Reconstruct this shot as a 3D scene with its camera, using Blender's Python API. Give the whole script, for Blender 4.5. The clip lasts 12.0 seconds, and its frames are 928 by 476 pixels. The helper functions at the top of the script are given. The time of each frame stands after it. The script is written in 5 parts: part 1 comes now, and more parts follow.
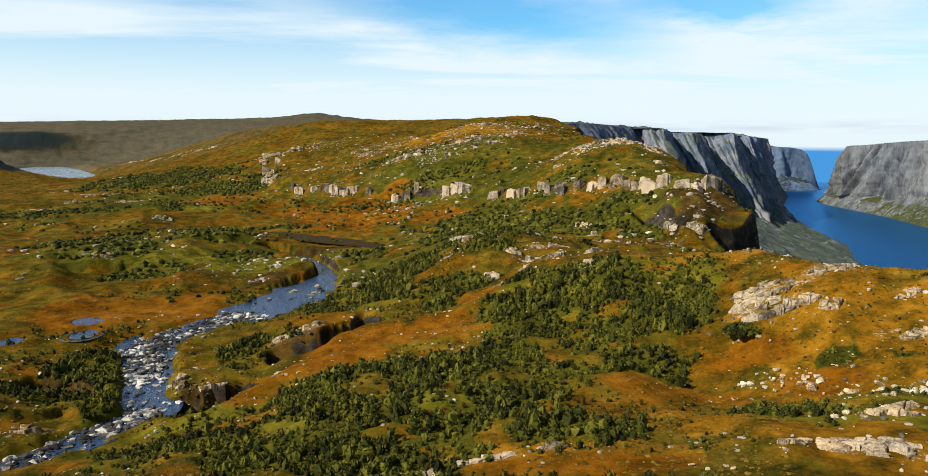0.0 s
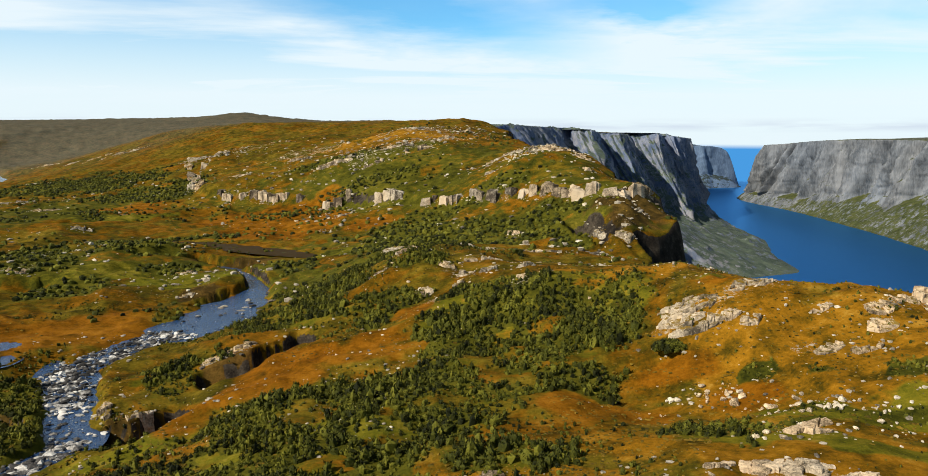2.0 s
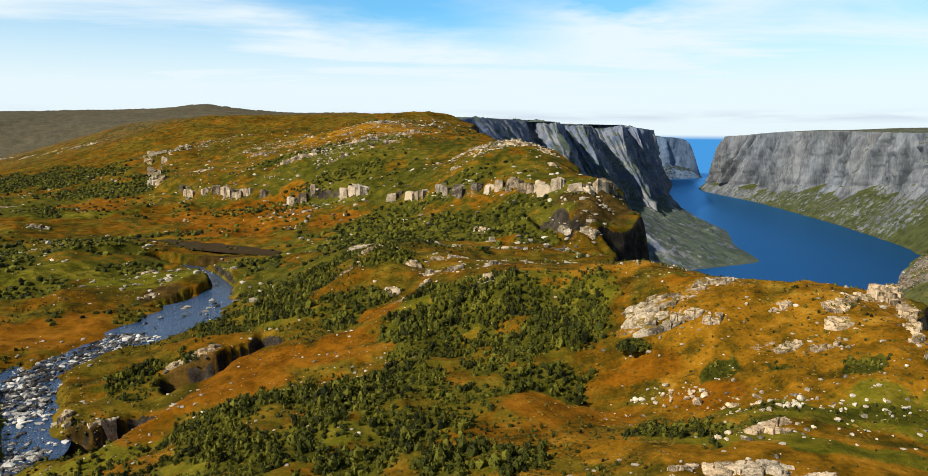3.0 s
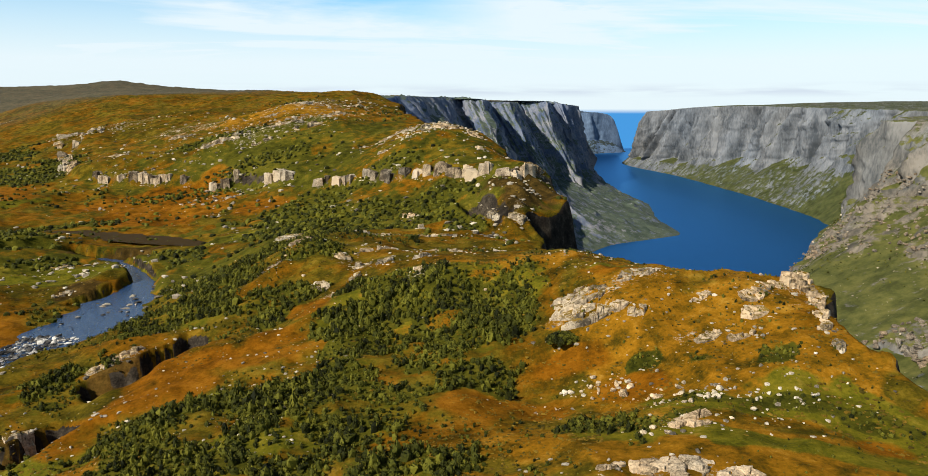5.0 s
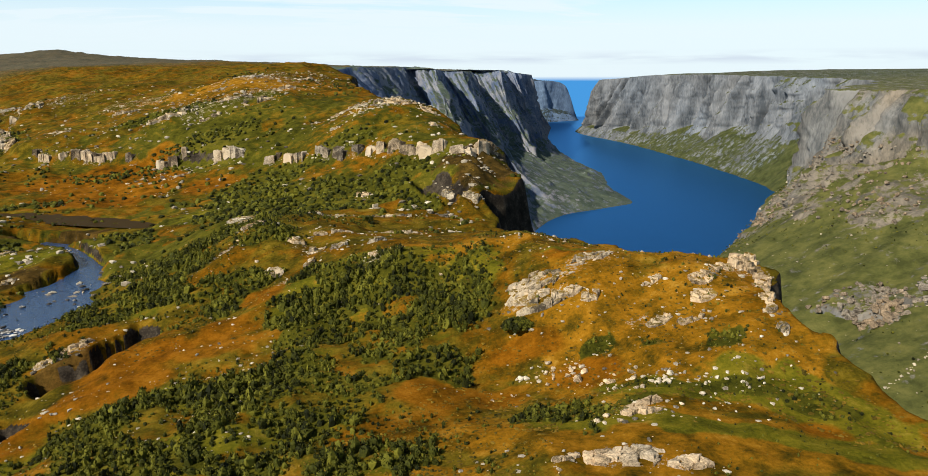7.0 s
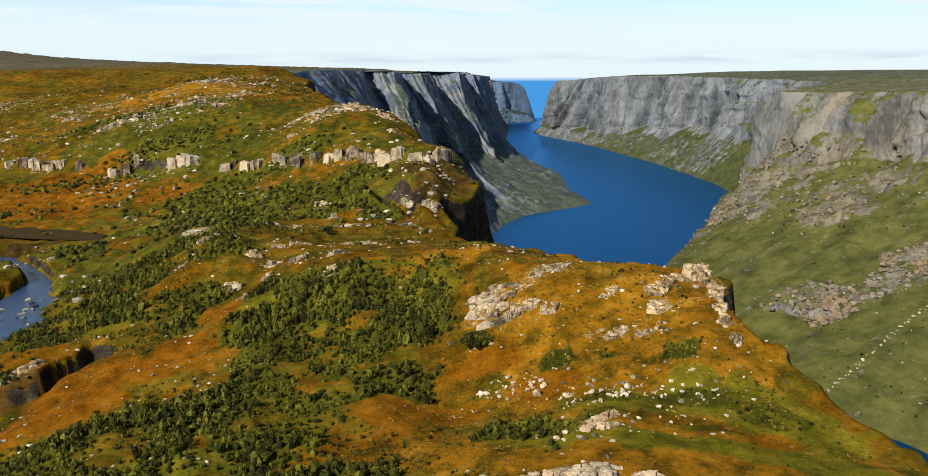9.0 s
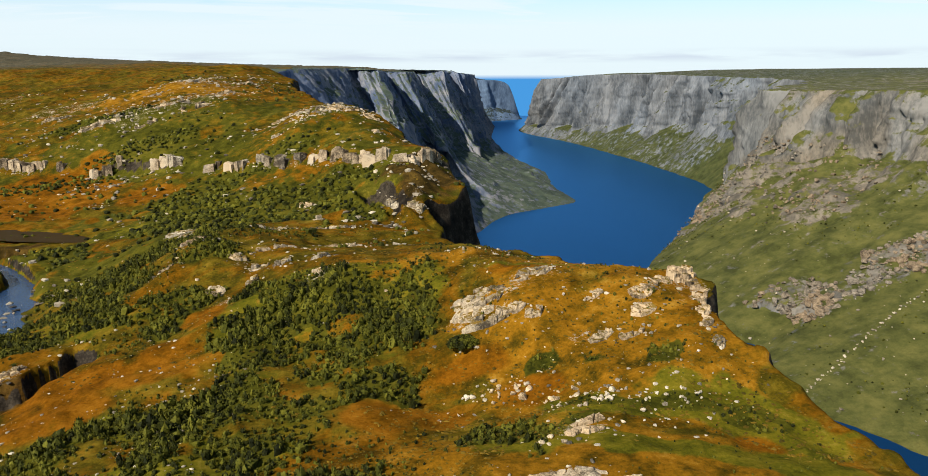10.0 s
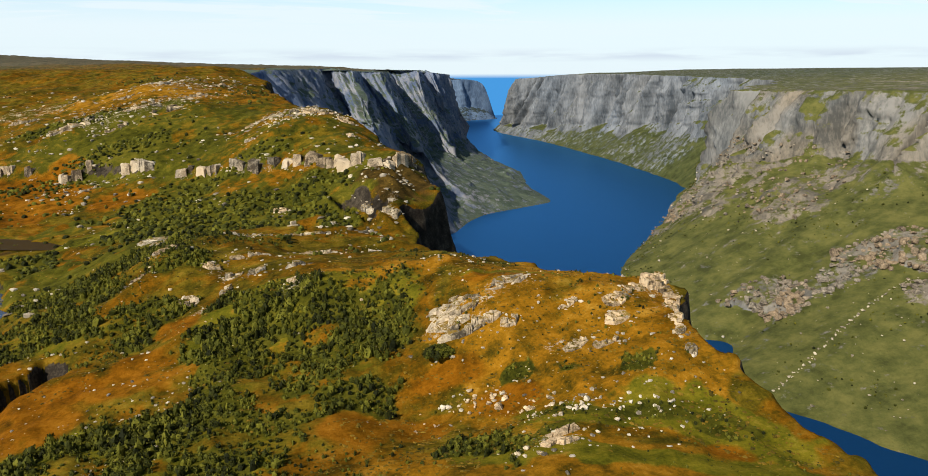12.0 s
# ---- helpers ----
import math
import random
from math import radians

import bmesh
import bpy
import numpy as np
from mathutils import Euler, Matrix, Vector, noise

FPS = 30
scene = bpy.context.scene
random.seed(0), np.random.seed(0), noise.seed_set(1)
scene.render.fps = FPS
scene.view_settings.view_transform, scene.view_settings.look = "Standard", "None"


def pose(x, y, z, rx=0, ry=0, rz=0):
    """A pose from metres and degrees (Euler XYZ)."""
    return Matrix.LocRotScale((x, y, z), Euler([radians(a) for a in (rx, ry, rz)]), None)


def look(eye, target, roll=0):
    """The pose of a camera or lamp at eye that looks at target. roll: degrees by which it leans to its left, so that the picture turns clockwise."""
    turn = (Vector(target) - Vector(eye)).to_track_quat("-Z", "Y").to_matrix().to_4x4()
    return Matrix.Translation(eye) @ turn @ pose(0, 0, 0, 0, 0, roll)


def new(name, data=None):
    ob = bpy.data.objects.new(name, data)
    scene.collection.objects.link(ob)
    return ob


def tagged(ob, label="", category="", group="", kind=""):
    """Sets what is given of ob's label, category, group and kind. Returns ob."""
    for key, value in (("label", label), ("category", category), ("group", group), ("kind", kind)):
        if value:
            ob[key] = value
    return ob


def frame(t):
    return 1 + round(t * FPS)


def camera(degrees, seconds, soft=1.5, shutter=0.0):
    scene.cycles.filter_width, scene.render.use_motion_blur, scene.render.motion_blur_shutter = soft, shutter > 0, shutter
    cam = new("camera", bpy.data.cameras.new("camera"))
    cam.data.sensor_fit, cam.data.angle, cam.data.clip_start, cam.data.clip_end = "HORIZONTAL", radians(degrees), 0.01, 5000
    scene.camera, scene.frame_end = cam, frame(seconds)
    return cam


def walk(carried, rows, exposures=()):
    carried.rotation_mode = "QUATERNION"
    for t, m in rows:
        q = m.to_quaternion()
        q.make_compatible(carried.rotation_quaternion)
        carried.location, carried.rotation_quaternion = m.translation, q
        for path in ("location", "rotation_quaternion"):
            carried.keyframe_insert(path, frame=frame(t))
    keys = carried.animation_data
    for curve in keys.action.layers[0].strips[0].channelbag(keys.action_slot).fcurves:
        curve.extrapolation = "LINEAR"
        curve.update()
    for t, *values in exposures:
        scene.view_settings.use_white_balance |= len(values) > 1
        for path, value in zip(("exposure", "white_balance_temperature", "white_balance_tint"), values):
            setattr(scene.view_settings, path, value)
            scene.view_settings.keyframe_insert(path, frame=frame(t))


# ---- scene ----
cam = camera(63.60, 12.0, soft=0.85)
# seconds, eye x, y, z (the lake is z = 0), yaw, pitch, roll
ROWS = [
    (0, 0.00, 0.00, 294.00, -0.000, -7.746, 0.295),
    (0.5, -0.08, -0.10, 295.56, -1.503, -7.749, 0.334),
    (1, -0.14, -0.18, 297.11, -2.870, -7.744, 0.296),
    (1.5, -0.28, -0.17, 298.61, -4.155, -7.760, 0.265),
    (2, -0.40, -0.20, 300.08, -5.208, -7.846, 0.262),
    (2.5, -0.47, -0.20, 301.50, -6.461, -8.067, 0.217),
    (3, -0.57, -0.09, 302.96, -7.849, -8.509, 0.218),
    (5, -0.57, 0.57, 308.63, -13.356, -10.366, -0.007),
    (5.5, -0.54, 0.77, 309.96, -14.401, -11.136, -0.045),
    (6, -0.40, 0.96, 311.21, -15.251, -11.854, -0.076),
    (6.5, -0.29, 1.17, 312.44, -16.025, -12.520, -0.128),
    (7, -0.21, 1.31, 313.58, -16.837, -12.748, -0.151),
    (9, 0.21, 1.44, 317.49, -19.953, -12.719, -0.177),
    (9.5, 0.29, 1.41, 318.27, -20.598, -12.829, -0.207),
    (10, 0.39, 1.40, 319.05, -21.077, -12.876, -0.178),
    (10.5, 0.45, 1.40, 319.79, -21.506, -12.851, -0.244),
    (11, 0.55, 1.35, 320.60, -21.943, -12.865, -0.247),
    (11.5, 0.56, 1.30, 321.32, -22.386, -12.928, -0.192),
    (12, 0.58, 1.29, 322.00, -22.971, -12.949, -0.172),
]
walk(cam, [(t, pose(x, y, z, 90 + pitch, 0, yaw) @ pose(0, 0, 0, 0, 0, roll)) for t, x, y, z, yaw, pitch, roll in ROWS])

# ---- daylight ----
SUN_DIR = Vector((-0.71, -0.38, 0.59)).normalized()
sun = new("sun", bpy.data.lights.new("sun", "SUN"))
sun.data.energy, sun.data.angle, sun.data.color = 5.0, radians(0.55), (1.0, 0.92, 0.78)
sun.matrix_world = look(SUN_DIR * 900, (0, 0, 0))
scene.view_settings.exposure = 0.38

world = bpy.data.worlds.new("world")
scene.world = world
world.use_nodes = True


def link_nodes(tree, spec):
    """Nodes from name: (type, {input or attribute: value or (node, output)})."""
    made = {}
    for key, (kind, _) in spec.items():
        made[key] = tree.nodes.new(kind)
    for key, (_, values) in spec.items():
        node = made[key]
        for slot, value in values.items():
            if isinstance(slot, str) and slot.startswith("."):
                if slot == ".operation":
                    node.operation = value
                elif slot == ".data_type":
                    node.data_type = value
                elif slot == ".attribute_name":
                    node.attribute_name = value
                elif slot == ".blend_type":
                    node.blend_type = value
            elif isinstance(value, tuple) and len(value) == 2 and isinstance(value[0], str):
                tree.links.new(made[value[0]].outputs[value[1]], node.inputs[slot])
            else:
                node.inputs[slot].default_value = value
    return made


def ramp(node, *stops):
    """Colour stops (position, colour or grey)."""
    r = node.color_ramp
    while len(r.elements) < len(stops):
        r.elements.new(0.5)
    for e, (place, colour) in zip(r.elements, stops):
        e.position = place
        e.color = (colour, colour, colour, 1) if isinstance(colour, (int, float)) else (*colour, 1)


def build_sky():
    tree = world.node_tree
    tree.nodes.clear()
    n = link_nodes(tree, {
        "co": ("ShaderNodeTexCoord", {}),
        "sky": ("ShaderNodeTexSky", {}),
        "xyz": ("ShaderNodeSeparateXYZ", {0: ("co", "Generated")}),
        "up": ("ShaderNodeMath", {".operation": "MAXIMUM", 0: ("xyz", "Z"), 1: 0.0}),
        "lift": ("ShaderNodeMath", {".operation": "ADD", 0: ("up", 0), 1: 0.07}),
        "px": ("ShaderNodeMath", {".operation": "DIVIDE", 0: ("xyz", "X"), 1: ("lift", 0)}),
        "py": ("ShaderNodeMath", {".operation": "DIVIDE", 0: ("xyz", "Y"), 1: ("lift", 0)}),
        "flat": ("ShaderNodeCombineXYZ", {0: ("px", 0), 1: ("py", 0), 2: 0.0}),
        "turn": ("ShaderNodeMapping", {0: ("flat", 0), "Location": (1.7, 3.1, 0.0), "Rotation": (0, 0, radians(24)), "Scale": (0.22, 0.5, 1.0)}),
        "cirrus": ("ShaderNodeTexNoise", {"Vector": ("turn", 0), "Scale": 1.0, "Detail": 7.0, "Roughness": 0.55, "Distortion": 0.5}),
        "veil": ("ShaderNodeValToRGB", {0: ("cirrus", 0)}),
        "low": ("ShaderNodeMapRange", {0: ("xyz", "Z"), 1: 0.05, 2: 0.18, 3: 0.93, 4: 0.0}),
        "high": ("ShaderNodeMapRange", {0: ("xyz", "Z"), 1: 0.18, 2: 0.45, 3: 1.0, 4: 0.08}),
        "deep": ("ShaderNodeMapRange", {0: ("xyz", "Z"), 1: 0.2, 2: 0.5, 3: 1.0, 4: 0.28}),
        "dark": ("ShaderNodeVectorMath", {".operation": "SCALE", 0: ("tint", 2), "Scale": ("deep", 0)}),
        "thin": ("ShaderNodeMath", {".operation": "MULTIPLY", 0: ("veil", 0), 1: ("high", 0)}),
        "tint": ("ShaderNodeMix", {".data_type": "RGBA", ".blend_type": "MULTIPLY", 0: 1.0, 6: ("sky", 0), 7: (0.50, 1.15, 1.46, 1)}),
        "front": ("ShaderNodeMath", {".operation": "MAXIMUM", 0: ("xyz", "Y"), 1: 0.05}),
        "u": ("ShaderNodeMath", {".operation": "DIVIDE", 0: ("xyz", "X"), 1: ("front", 0)}),
        "uv": ("ShaderNodeCombineXYZ", {0: ("u", 0), 1: ("xyz", "Z"), 2: 0.0}),
        "fray": ("ShaderNodeVectorMath", {".operation": "SCALE", 0: ("wisp", 1), "Scale": 0.09}),
        "wisp": ("ShaderNodeTexNoise", {"Vector": ("bent", 0), "Scale": 1.0, "Detail": 5.0, "Roughness": 0.6}),
        "bent": ("ShaderNodeMapping", {0: ("uv", 0), "Rotation": (0, 0, radians(11)), "Scale": (7.0, 40.0, 1.0)}),
        "uvf": ("ShaderNodeVectorMath", {".operation": "ADD", 0: ("uv", 0), 1: ("fray", 0)}),
        "gap_a": ("ShaderNodeMapping", {0: ("uvf", 0), "Location": (-0.02, -0.215, 0.0), "Rotation": (0, 0, radians(11)), "Scale": (1.0, 1.0, 0.0)}),
        "gap_b": ("ShaderNodeMapping", {0: ("uvf", 0), "Location": (-0.37, -0.205, 0.0), "Scale": (1.0, 1.0, 0.0)}),
        "size_a": ("ShaderNodeVectorMath", {".operation": "MULTIPLY", 0: ("gap_a", 0), 1: (4.2, 19.0, 0.0)}),
        "size_b": ("ShaderNodeVectorMath", {".operation": "MULTIPLY", 0: ("gap_b", 0), 1: (7.0, 30.0, 0.0)}),
        "len_a": ("ShaderNodeVectorMath", {".operation": "LENGTH", 0: ("size_a", 0)}),
        "len_b": ("ShaderNodeVectorMath", {".operation": "LENGTH", 0: ("size_b", 0)}),
        "nearest": ("ShaderNodeMath", {".operation": "MINIMUM", 0: ("len_a", 1), 1: ("len_b", 1)}),
        "shut": ("ShaderNodeMapRange", {0: ("nearest", 0), 1: 0.35, 2: 1.25, 3: 0.12, 4: 1.0}),
        "veils": ("ShaderNodeMath", {".operation": "MAXIMUM", 0: ("thin", 0), 1: ("low", 0)}),
        "cover": ("ShaderNodeMath", {".operation": "MULTIPLY", 0: ("veils", 0), 1: ("shut", 0)}),
        "bands": ("ShaderNodeMapping", {0: ("co", "Generated"), "Scale": (7.0, 7.0, 70.0)}),
        "stratus": ("ShaderNodeTexNoise", {"Vector": ("bands", 0), "Scale": 1.0, "Detail": 4.0, "Roughness": 0.5}),
        "band_at": ("ShaderNodeValToRGB", {0: ("xyz", "Z")}),
        "band_n": ("ShaderNodeValToRGB", {0: ("stratus", 0)}),
        "band": ("ShaderNodeMath", {".operation": "MULTIPLY", 0: ("band_at", 0), 1: ("band_n", 0)}),
        "white": ("ShaderNodeMix", {".data_type": "RGBA", 0: ("cover", 0), 6: ("dark", 0), 7: (7.35, 8.25, 8.7, 1)}),
        "grey": ("ShaderNodeMix", {".data_type": "RGBA", 0: ("band", 0), 6: ("white", 2), 7: (5.6, 6.4, 7.4, 1)}),
        "sea_at": ("ShaderNodeMapRange", {0: ("xyz", "Z"), 1: -0.016, 2: -0.010, 3: 1.0, 4: 0.0}),
        "sea_mix": ("ShaderNodeMix", {".data_type": "RGBA", 0: ("sea_at", 0), 6: ("grey", 2), 7: (0.6, 2.9, 6.6, 1)}),
        "bg": ("ShaderNodeBackground", {0: ("sea_mix", 2), 1: 0.089}),
        "out": ("ShaderNodeOutputWorld", {0: ("bg", 0)}),
    })
    sky = n["sky"]
    sky.sky_type, sky.sun_disc = "NISHITA", False
    sky.sun_elevation, sky.sun_rotation = math.asin(SUN_DIR.z), math.atan2(SUN_DIR.x, SUN_DIR.y)
    sky.altitude, sky.dust_density, sky.ozone_density = 600.0, 1.0, 1.6
    ramp(n["veil"], (0.34, 0.1), (0.54, 0.94))
    ramp(n["band_at"], (0.004, 0.0), (0.012, 1.0), (0.022, 0.0))
    ramp(n["band_n"], (0.43, 0.0), (0.58, 0.85))


build_sky()

# ---- materials ----


def material(name):
    m = bpy.data.materials.new(name)
    m.use_nodes = True
    m.node_tree.nodes.clear()
    return m


def rock_material(name, light, mid, dark, scale, streak=1.0, moss=None, moss_from=0.62, bump=0.6, depth=1.0, grain=0.55, vary=0.0, warmth=0.85):
    """Weathered rock: broad tone, vertical stains where streak < 1, fine grain; moss lies on faces that look up."""
    m = material(name)
    spec = {
        "co": ("ShaderNodeNewGeometry", {}),
        "map": ("ShaderNodeMapping", {0: ("co", "Position"), "Scale": (scale, scale, scale * streak)}),
        "broad": ("ShaderNodeTexNoise", {"Vector": ("map", 0), "Scale": 0.35, "Detail": 5.0, "Roughness": 0.6}),
        "fine": ("ShaderNodeTexNoise", {"Vector": ("map", 0), "Scale": 3.2, "Detail": 8.0, "Roughness": 0.68}),
        "sum": ("ShaderNodeMix", {0: grain, 2: ("broad", 0), 3: ("fine", 0)}),
        "ob": ("ShaderNodeObjectInfo", {}),
        "own": ("ShaderNodeMath", {".operation": "MULTIPLY_ADD", 0: ("ob", "Random"), 1: vary, 2: -0.5 * vary}),
        "sum3": ("ShaderNodeMath", {".operation": "ADD", 0: ("sum", 0), 1: ("own", 0)}),
        "tone": ("ShaderNodeValToRGB", {0: ("sum3", 0)}),
        "up": ("ShaderNodeSeparateXYZ", {0: ("co", "Normal")}),
        "patch": ("ShaderNodeTexNoise", {"Vector": ("co", "Position"), "Scale": 1.1 * scale, "Detail": 7.0, "Roughness": 0.7}),
        "wob": ("ShaderNodeMath", {".operation": "MULTIPLY_ADD", 0: ("patch", 0), 1: 1.5, 2: -0.75}),
        "slope": ("ShaderNodeMath", {".operation": "ADD", 0: ("up", "Z"), 1: ("wob", 0)}),
        "bare": ("ShaderNodeAttribute", {".attribute_name": "rock"}),
        "lush": ("ShaderNodeAttribute", {".attribute_name": "lush"}),
        "green": ("ShaderNodeAttribute", {".attribute_name": "green"}),
        "turf": ("ShaderNodeMath", {".operation": "MULTIPLY_ADD", 0: ("green", "Fac"), 1: 0.55, 2: ("slope", 0)}),
        "more": ("ShaderNodeMath", {".operation": "MULTIPLY_ADD", 0: ("lush", "Fac"), 1: -0.04, 2: ("turf", 0)}),
        "less": ("ShaderNodeMath", {".operation": "MULTIPLY_ADD", 0: ("bare", "Fac"), 1: -0.24, 2: ("more", 0)}),
        "mossy": ("ShaderNodeMapRange", {0: ("less", 0), 1: moss_from, 2: moss_from + 0.14}),
        "mtex": ("ShaderNodeTexNoise", {"Vector": ("co", "Position"), "Scale": 0.12 * max(scale, 0.3), "Detail": 9.0, "Roughness": 0.7}),
        "mcol": ("ShaderNodeValToRGB", {0: ("mtex", 0)}),
        # moss muted in colour where the painted haze lies
        "hazed_moss": ("ShaderNodeMix", {".data_type": "RGBA", ".blend_type": "MULTIPLY", 0: ("blue", "Fac"), 6: ("mcol", 0), 7: (0.58, 0.58, 0.60, 1)}),
        "mix": ("ShaderNodeMix", {".data_type": "RGBA", 0: ("mossy", 0), 6: ("brown", 2), 7: ("hazed_moss", 2)}),
        "hue": ("ShaderNodeTexNoise", {"Vector": ("co", "Position"), "Scale": 0.035 * scale, "Detail": 2.0}),
        "warm0": ("ShaderNodeMapRange", {0: ("hue", 0), 1: 0.40, 2: 0.56, 3: 0.0, 4: warmth}),
        "warm1": ("ShaderNodeMath", {".operation": "MULTIPLY_ADD", 0: ("lush", "Fac"), 1: 0.6, 2: ("warm0", 0)}),
        "warm": ("ShaderNodeMath", {".operation": "MULTIPLY_ADD", 0: ("bare", "Fac"), 1: 0.6, 2: ("warm1", 0)}),
        # aerial haze put into the colour: a blue multiply over rock and moss
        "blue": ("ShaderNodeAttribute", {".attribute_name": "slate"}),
        "hazed": ("ShaderNodeMix", {".data_type": "RGBA", ".blend_type": "MULTIPLY", 0: ("blue", "Fac"), 6: ("mix", 2), 7: (0.88, 1.02, 1.28, 1)}),
        "brown": ("ShaderNodeMix", {".data_type": "RGBA", ".blend_type": "MULTIPLY", 0: ("warm", 0), 6: ("tone", 0), 7: (1.12, 0.95, 0.76, 1)}),
        "bump": ("ShaderNodeBump", {"Strength": bump, "Distance": depth, "Height": ("sum", 0)}),
        "bsdf": ("ShaderNodeBsdfPrincipled", {"Base Color": ("hazed", 2), "Roughness": 0.9, "Specular IOR Level": 0.12, "Normal": ("bump", 0)}),
        "out": ("ShaderNodeOutputMaterial", {0: ("bsdf", 0)}),
    }
    if moss is None:
        spec["bsdf"][1]["Base Color"] = ("brown", 2)
    n = link_nodes(m.node_tree, spec)
    ramp(n["tone"], (0.40, dark), (0.495, mid), (0.59, light))
    if moss:
        ramp(n["mcol"], *zip((0.36, 0.5, 0.64), moss))
    return m


def leaf_material(name, dark, mid, light):
    m = material(name)
    n = link_nodes(m.node_tree, {
        "geo": ("ShaderNodeNewGeometry", {}),
        "noise": ("ShaderNodeTexNoise", {"Vector": ("geo", "Position"), "Scale": 0.11, "Detail": 4.0}),
        "fine": ("ShaderNodeTexNoise", {"Vector": ("geo", "Position"), "Scale": 3.0, "Detail": 3.0}),
        "a": ("ShaderNodeMath", {".operation": "MULTIPLY_ADD", 0: ("geo", "Random Per Island"), 1: 0.45, 2: -0.22}),
        "b": ("ShaderNodeMath", {".operation": "MULTIPLY_ADD", 0: ("fine", 0), 1: 0.5, 2: -0.25}),
        "c": ("ShaderNodeMath", {".operation": "ADD", 0: ("noise", 0), 1: ("a", 0)}),
        "d": ("ShaderNodeMath", {".operation": "ADD", 0: ("c", 0), 1: ("b", 0)}),
        "tone": ("ShaderNodeValToRGB", {0: ("d", 0)}),
        "bsdf": ("ShaderNodeBsdfPrincipled", {"Base Color": ("tone", 0), "Roughness": 0.8, "Specular IOR Level": 0.12}),
        "out": ("ShaderNodeOutputMaterial", {0: ("bsdf", 0)}),
    })
    ramp(n["tone"], (0.25, dark), (0.5, mid), (0.78, light))
    return m


def water_material(name, deep, wave, strength, rough=0.12, gloss=0.5):
    m = material(name)
    link_nodes(m.node_tree, {
        "geo": ("ShaderNodeNewGeometry", {}),
        "broad": ("ShaderNodeTexNoise", {"Vector": ("geo", "Position"), "Scale": wave * 0.13, "Detail": 3.0}),
        "noise": ("ShaderNodeTexNoise", {"Vector": ("geo", "Position"), "Scale": wave, "Detail": 5.0, "Roughness": 0.6}),
        "tint": ("ShaderNodeMix", {".data_type": "RGBA", 0: ("broad", 0), 6: (*[c * 0.85 for c in deep], 1), 7: (*[c * 1.15 for c in deep], 1)}),
        "bump": ("ShaderNodeBump", {"Strength": strength, "Distance": 1.0, "Height": ("noise", 0)}),
        "bsdf": ("ShaderNodeBsdfPrincipled", {"Base Color": ("tint", 2), "Roughness": rough, "IOR": 1.33, "Specular IOR Level": gloss, "Normal": ("bump", 0)}),
        "out": ("ShaderNodeOutputMaterial", {0: ("bsdf", 0)}),
    })
    return m


def lake_material():
    """Deep clear water: near black-blue from above; at a slant a blue put into the gloss stands for reflected sky."""
    m = material("lake_water")
    link_nodes(m.node_tree, {
        "geo": ("ShaderNodeNewGeometry", {}),
        "broad": ("ShaderNodeTexNoise", {"Vector": ("geo", "Position"), "Scale": 0.012, "Detail": 4.0}),
        "noise": ("ShaderNodeTexNoise", {"Vector": ("geo", "Position"), "Scale": 0.35, "Detail": 5.0, "Roughness": 0.6}),
        "bump": ("ShaderNodeBump", {"Strength": 0.35, "Distance": 1.0, "Height": ("noise", 0)}),
        "deep": ("ShaderNodeMix", {".data_type": "RGBA", 0: ("broad", 0), 6: (0.002, 0.019, 0.066, 1), 7: (0.003, 0.028, 0.09, 1)}),
        "body": ("ShaderNodeBsdfDiffuse", {"Color": ("deep", 2)}),
        # blue gloss colour stands for the upper sky's reflection in the waves
        "sheen": ("ShaderNodeBsdfGlossy", {"Color": (0.17, 0.53, 1.0, 1), "Roughness": 0.35, "Normal": ("bump", 0)}),
        "fres": ("ShaderNodeFresnel", {"IOR": 1.65}),
        "mix": ("ShaderNodeMixShader", {0: ("fres", 0), 1: ("body", 0), 2: ("sheen", 0)}),
        "out": ("ShaderNodeOutputMaterial", {0: ("mix", 0)}),
    })
    return m


